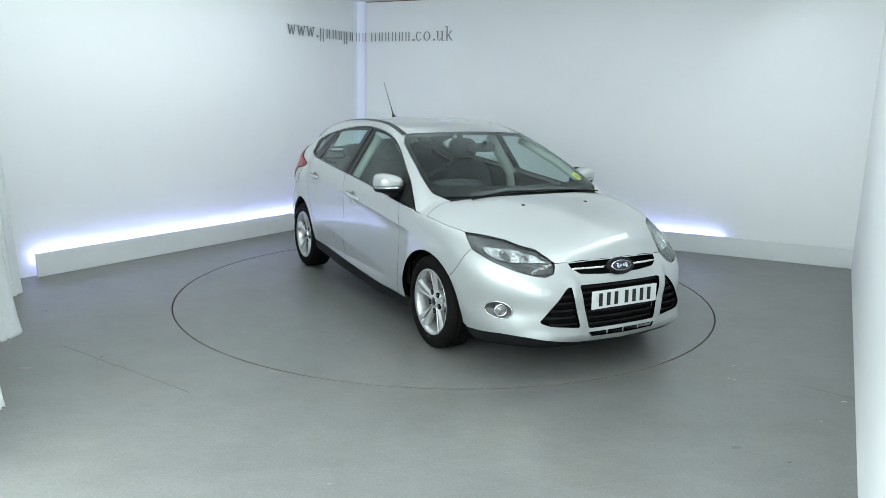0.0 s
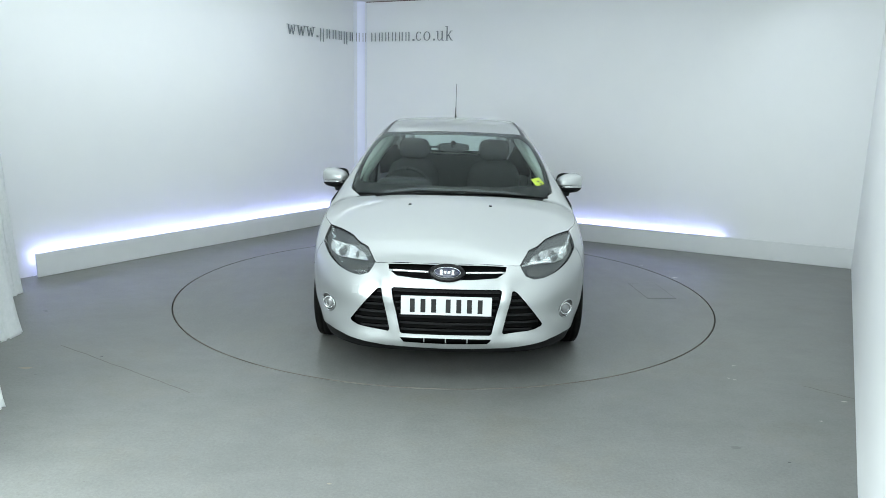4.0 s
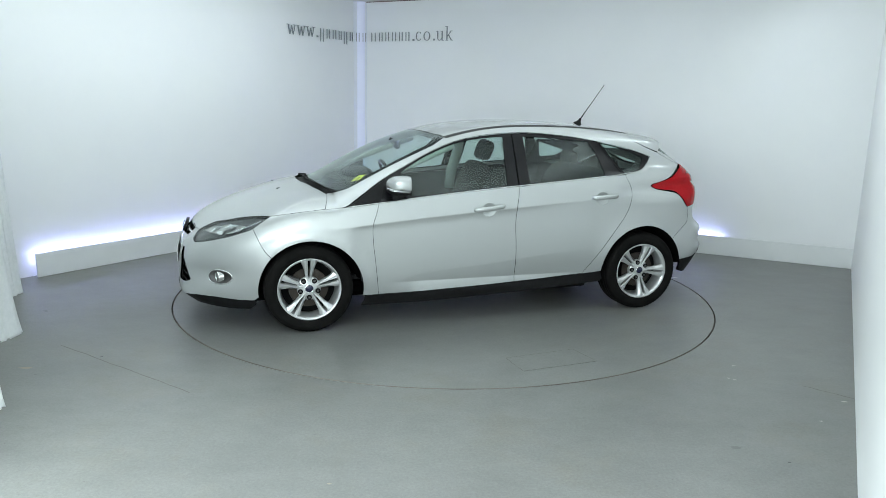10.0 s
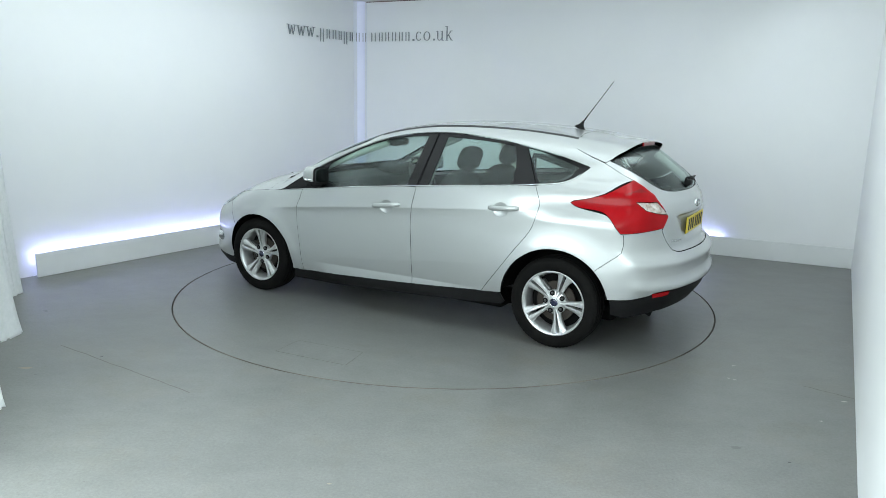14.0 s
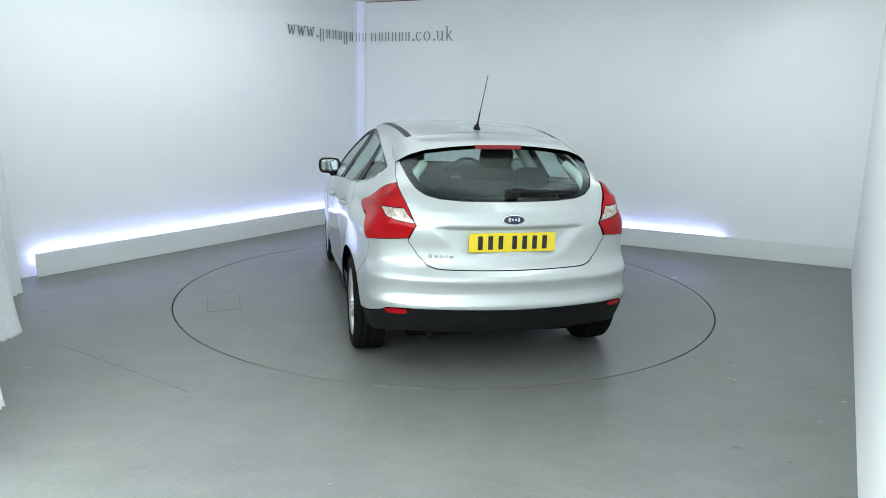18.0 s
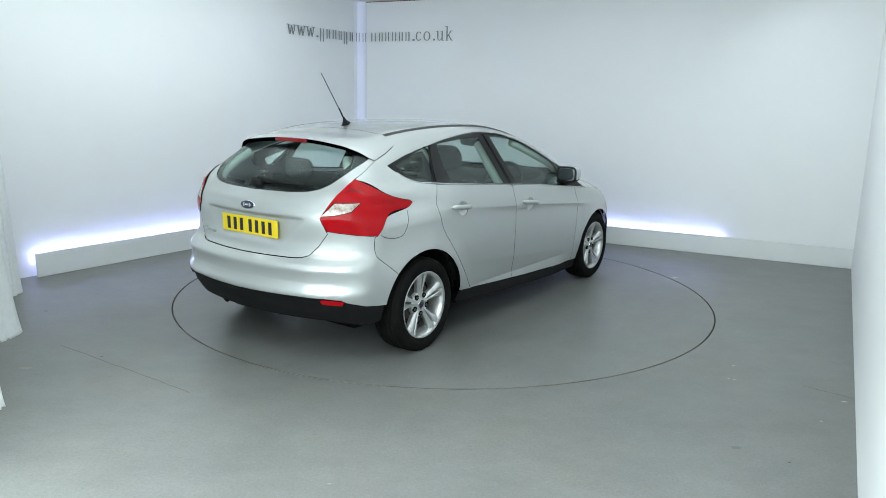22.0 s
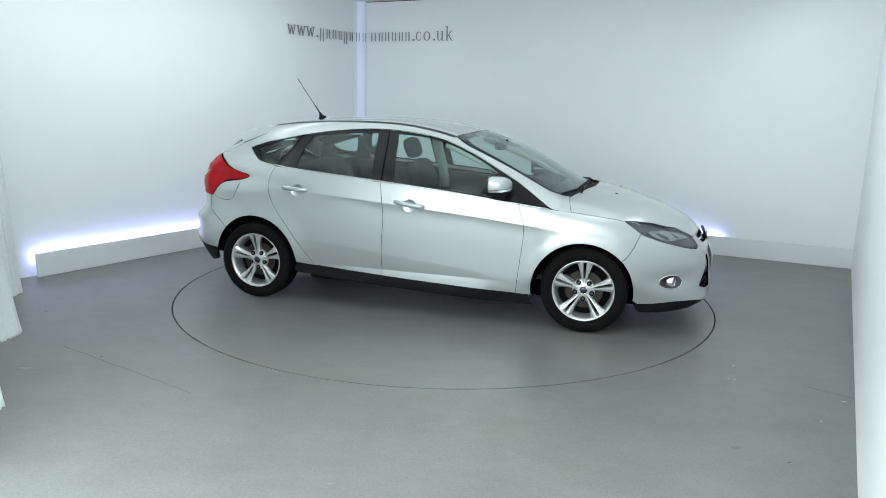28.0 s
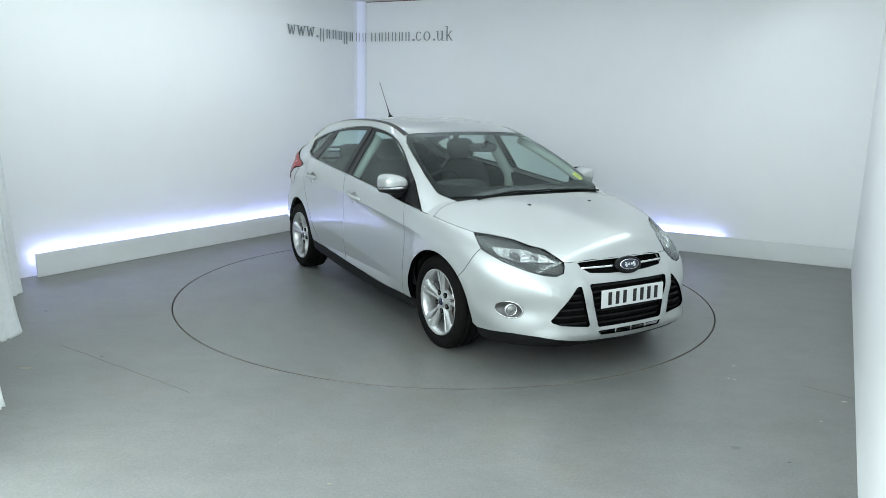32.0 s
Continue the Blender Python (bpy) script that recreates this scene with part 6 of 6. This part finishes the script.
# ---- white sheet hanging beside the bay ----
def sheet(name, hem, seed, label):
    """A hanging cloth that follows a folded hem line on the floor and draws back towards its rail."""
    rnd = random.Random(seed)
    line = [Vector(h) for h in hem]
    for _ in range(2):
        line = [line[0]] + [p for a, b in zip(line, line[1:]) for p in (a.lerp(b, 0.15), a.lerp(b, 0.85))] + [line[-1]]
    fine = [a.lerp(b, k / 6) for a, b in zip(line, line[1:]) for k in range(6)] + [line[-1]]
    ph = [rnd.uniform(0, 6.28) for _ in range(3)]
    rail_x = sum(p.x for p in fine) / len(fine)
    nv = 36
    bm = bmesh.new()
    grid = []
    for j in range(nv + 1):
        z = (CEIL - 0.01) * (1 - j / nv) ** 1.4 + 0.006
        k = (z / CEIL) ** 0.7
        row = []
        for i, p in enumerate(fine):
            crease = 0.004 * math.sin(i * 0.9 + ph[0] + 2.2 * z) + 0.002 * math.sin(i * 2.3 + ph[1] - 3.0 * z)
            lift = 0.012 * max(0.0, math.sin(i * 0.5 + ph[2])) if j == nv else 0.0
            row.append(bm.verts.new((p.x - p.z * k + crease * (0.3 + k), p.y + crease, z + lift)))
        grid.append(row)
    for j in range(nv):
        for i in range(len(fine) - 1):
            bm.faces.new((grid[j][i], grid[j][i + 1], grid[j + 1][i + 1], grid[j + 1][i]))
    ob = solo(name, bm, M_CURTAIN, label, "curtain", smooth=True)
    mod = ob.modifiers.new("thickness", "SOLIDIFY")
    mod.thickness = 0.004
    return ob


# hem points: x, y, and how far the cloth draws back at the top
sheet("hanging_sheet", [(-3.95, -0.35, 0.10), (-3.46, -0.38, 0.15), (-3.44, -0.54, 0.17), (-3.72, -0.95, 0.12)], 3, "white cloth sheet hanging in folds to the floor")
sheet("hanging_sheet", [(-3.55, -1.02, 0.15), (-2.868, -1.40, 0.25), (-2.885, -1.62, 0.25), (-3.02, -1.76, 0.25), (-2.72, -1.92, 0.25), (-2.90, -2.25, 0.22), (-2.285, -2.60, 0.20), (-2.29, -2.68, 0.20), (-2.6, -2.95, 0.2), (-2.1, -3.3, 0.15)], 8, "white cloth sheet hanging in folds to the floor")

# ---- marks on the floor ----
M_CRACK = grain(mat("floor_seam", (0.10, 0.085, 0.07), 0.8), 20, (0.125, 0.115, 0.105), (0.17, 0.16, 0.148))
M_CHIP = mat("pale_chip", (0.55, 0.53, 0.48), 0.7)
M_SCUFF = mat("dark_scuff", (0.145, 0.147, 0.142), 0.6)
M_STAIN = mat("tan_stain", (0.30, 0.26, 0.21), 0.7)


def floor_line(name, pts, width, material, label, parent=None, at=None):
    bm = bmesh.new()
    rows = []
    for i, p in enumerate(pts):
        p = Vector((*p, 0))
        q = Vector((*pts[min(i + 1, len(pts) - 1)], 0)) - Vector((*pts[max(i - 1, 0)], 0))
        s = Vector((-q.y, q.x, 0)).normalized() * width / 2
        rows.append((bm.verts.new(p + s + Vector((0, 0, 0.0012))), bm.verts.new(p - s + Vector((0, 0, 0.0012)))))
    for a, b in zip(rows, rows[1:]):
        bm.faces.new((a[0], a[1], b[1], b[0]))
    bmesh.ops.recalc_face_normals(bm, faces=bm.faces[:])
    if parent:
        return part(name, bm, material, parent, label)
    return solo(name, bm, material, label, kind="structure")


rnd = random.Random(4)
jig = lambda a, b, n, s: [(a[0] + (b[0] - a[0]) * k / n + rnd.uniform(-s, s), a[1] + (b[1] - a[1]) * k / n + rnd.uniform(-s, s)) for k in range(n + 1)]
floor_line("floor_seam", jig((-2.50, -1.65), (-1.41, -2.37), 14, 0.004), 0.006, M_CRACK, "fine brown seam across the floor")
floor_line("floor_seam", jig((2.15, -2.07), (2.36, -2.25), 6, 0.004), 0.006, M_CRACK, "fine brown seam across the floor")
for (x, y), r, m_, nm, lab in (((-2.50, -2.06), 0.030, M_STAIN, "floor_stain", "small tan stain on the floor"), ((1.861, -1.758), 0.008, M_CHIP, "paint_chip", "small pale chip on the floor"), ((1.774, -2.001), 0.009, M_CHIP, "paint_chip", "small pale chip on the floor"),
                             ((2.224, 0.612), 0.028, M_CHIP, "paint_chip", "small pale chip on the floor"), ((2.033, 1.125), 0.018, M_CHIP, "paint_chip", "small pale chip on the floor"), ((-2.147, -1.845), 0.007, M_INK, "dark_crumb", "small dark crumb on the floor"), ((2.28, -2.30), 0.012, M_CHIP, "paint_chip", "small pale chip on the floor"), ((1.746, -1.975), 0.007, M_CHIP, "paint_chip", "small pale chip on the floor"),
                             ((2.014, -2.564), 0.007, M_CHIP, "paint_chip", "small pale chip on the floor"), ((1.63, -3.027), 0.006, M_INK, "dark_crumb", "small dark crumb on the floor"), ((1.435, -2.89), 0.022, M_SCUFF, "floor_stain", "faint dark scuff on the floor"),
                             ((-0.627, -2.85), 0.006, M_SCUFF, "dark_crumb", "small dark crumb on the floor"), ((-0.713, -3.223), 0.005, M_SCUFF, "dark_crumb", "small dark crumb on the floor"), ((-0.65, -3.25), 0.005, M_SCUFF, "dark_crumb", "small dark crumb on the floor"),
                             ((-0.482, -3.309), 0.008, M_STAIN, "floor_stain", "small tan stain on the floor"), ((-0.35, -3.167), 0.006, M_SCUFF, "dark_crumb", "small dark crumb on the floor"), ((-3.011, -0.908), 0.012, M_INK, "dark_crumb", "small dark crumb on the floor"),
                             ((-2.39, -2.155), 0.008, M_SCUFF, "dark_crumb", "small dark crumb on the floor"), ((-2.258, -2.129), 0.006, M_SCUFF, "dark_crumb", "small dark crumb on the floor")):
    bm = bmesh.new()
    n = 10
    vs = [bm.verts.new((x + r * rnd.uniform(0.5, 1.2) * math.cos(6.283 * k / n) * 1.5, y + r * rnd.uniform(0.5, 1.2) * math.sin(6.283 * k / n) * 0.7, 0.0015)) for k in range(n)]
    bm.faces.new(vs)
    solo(nm, bm, m_, lab, kind="structure")

# ---- turntable ----
turntable = thing("turntable", "round grey painted turntable set flush in the floor", "turntable")
disc = bmesh.new()
revolve([(0.001, 0.0), (R_DISC - 0.005, 0.0), (R_DISC - 0.005, -0.045), (0.001, -0.045)], 160, "z", disc)
rim = bmesh.new()
revolve([(R_DISC - 0.005, -0.004), (R_DISC - 0.005, 0.0004), (R_DISC - 0.002, 0.0004), (R_DISC, -0.002), (R_DISC, -0.045)], 160, "z", rim)
part("rim", rim, M_RIM, turntable, "thin rusty steel rim")
part("deck", disc, M_DISC, turntable)
HATCH = [(-0.38, 1.700), (0.125, 1.750), (0.105, 1.995), (-0.43, 1.945)]
bm = slab(HATCH, -0.01, 0.0015)
part("access_plate", bm, M_DISC, turntable, "flush rectangular access plate")
for a, b in zip(HATCH, HATCH[1:] + HATCH[:1]):
    floor_line("plate_joint", jig(a, b, 6, 0.0015), 0.0032, M_CRACK, "fine dark joint", turntable).location.z = 0.001


# ---- what moves: the turntable and the car on it turn once ----
def heading(t):
    marks = [(0.0, -60.79), (0.6, -60.86), (1.0, -61.55), (1.5, -63.70), (2.0, -67.86), (2.5, -73.39), (3.0, -79.34), (31.0, -412.21), (31.5, -416.55), (32.0, -418.95)]
    return float(np.interp(t, [m[0] for m in marks], [m[1] for m in marks]))


def motions():
    times = [0.0, 0.3, 0.6, 0.8, 1.0, 1.25, 1.5, 1.75, 2.0, 2.25, 2.5] + [3.0 + k for k in range(29)] + [31.25, 31.5, 31.75, 32.0]
    rows = [(t, pose(0, 0, 0, 0, 0, heading(t))) for t in times]
    walk(car, rows)
    walk(turntable, rows)


motions()
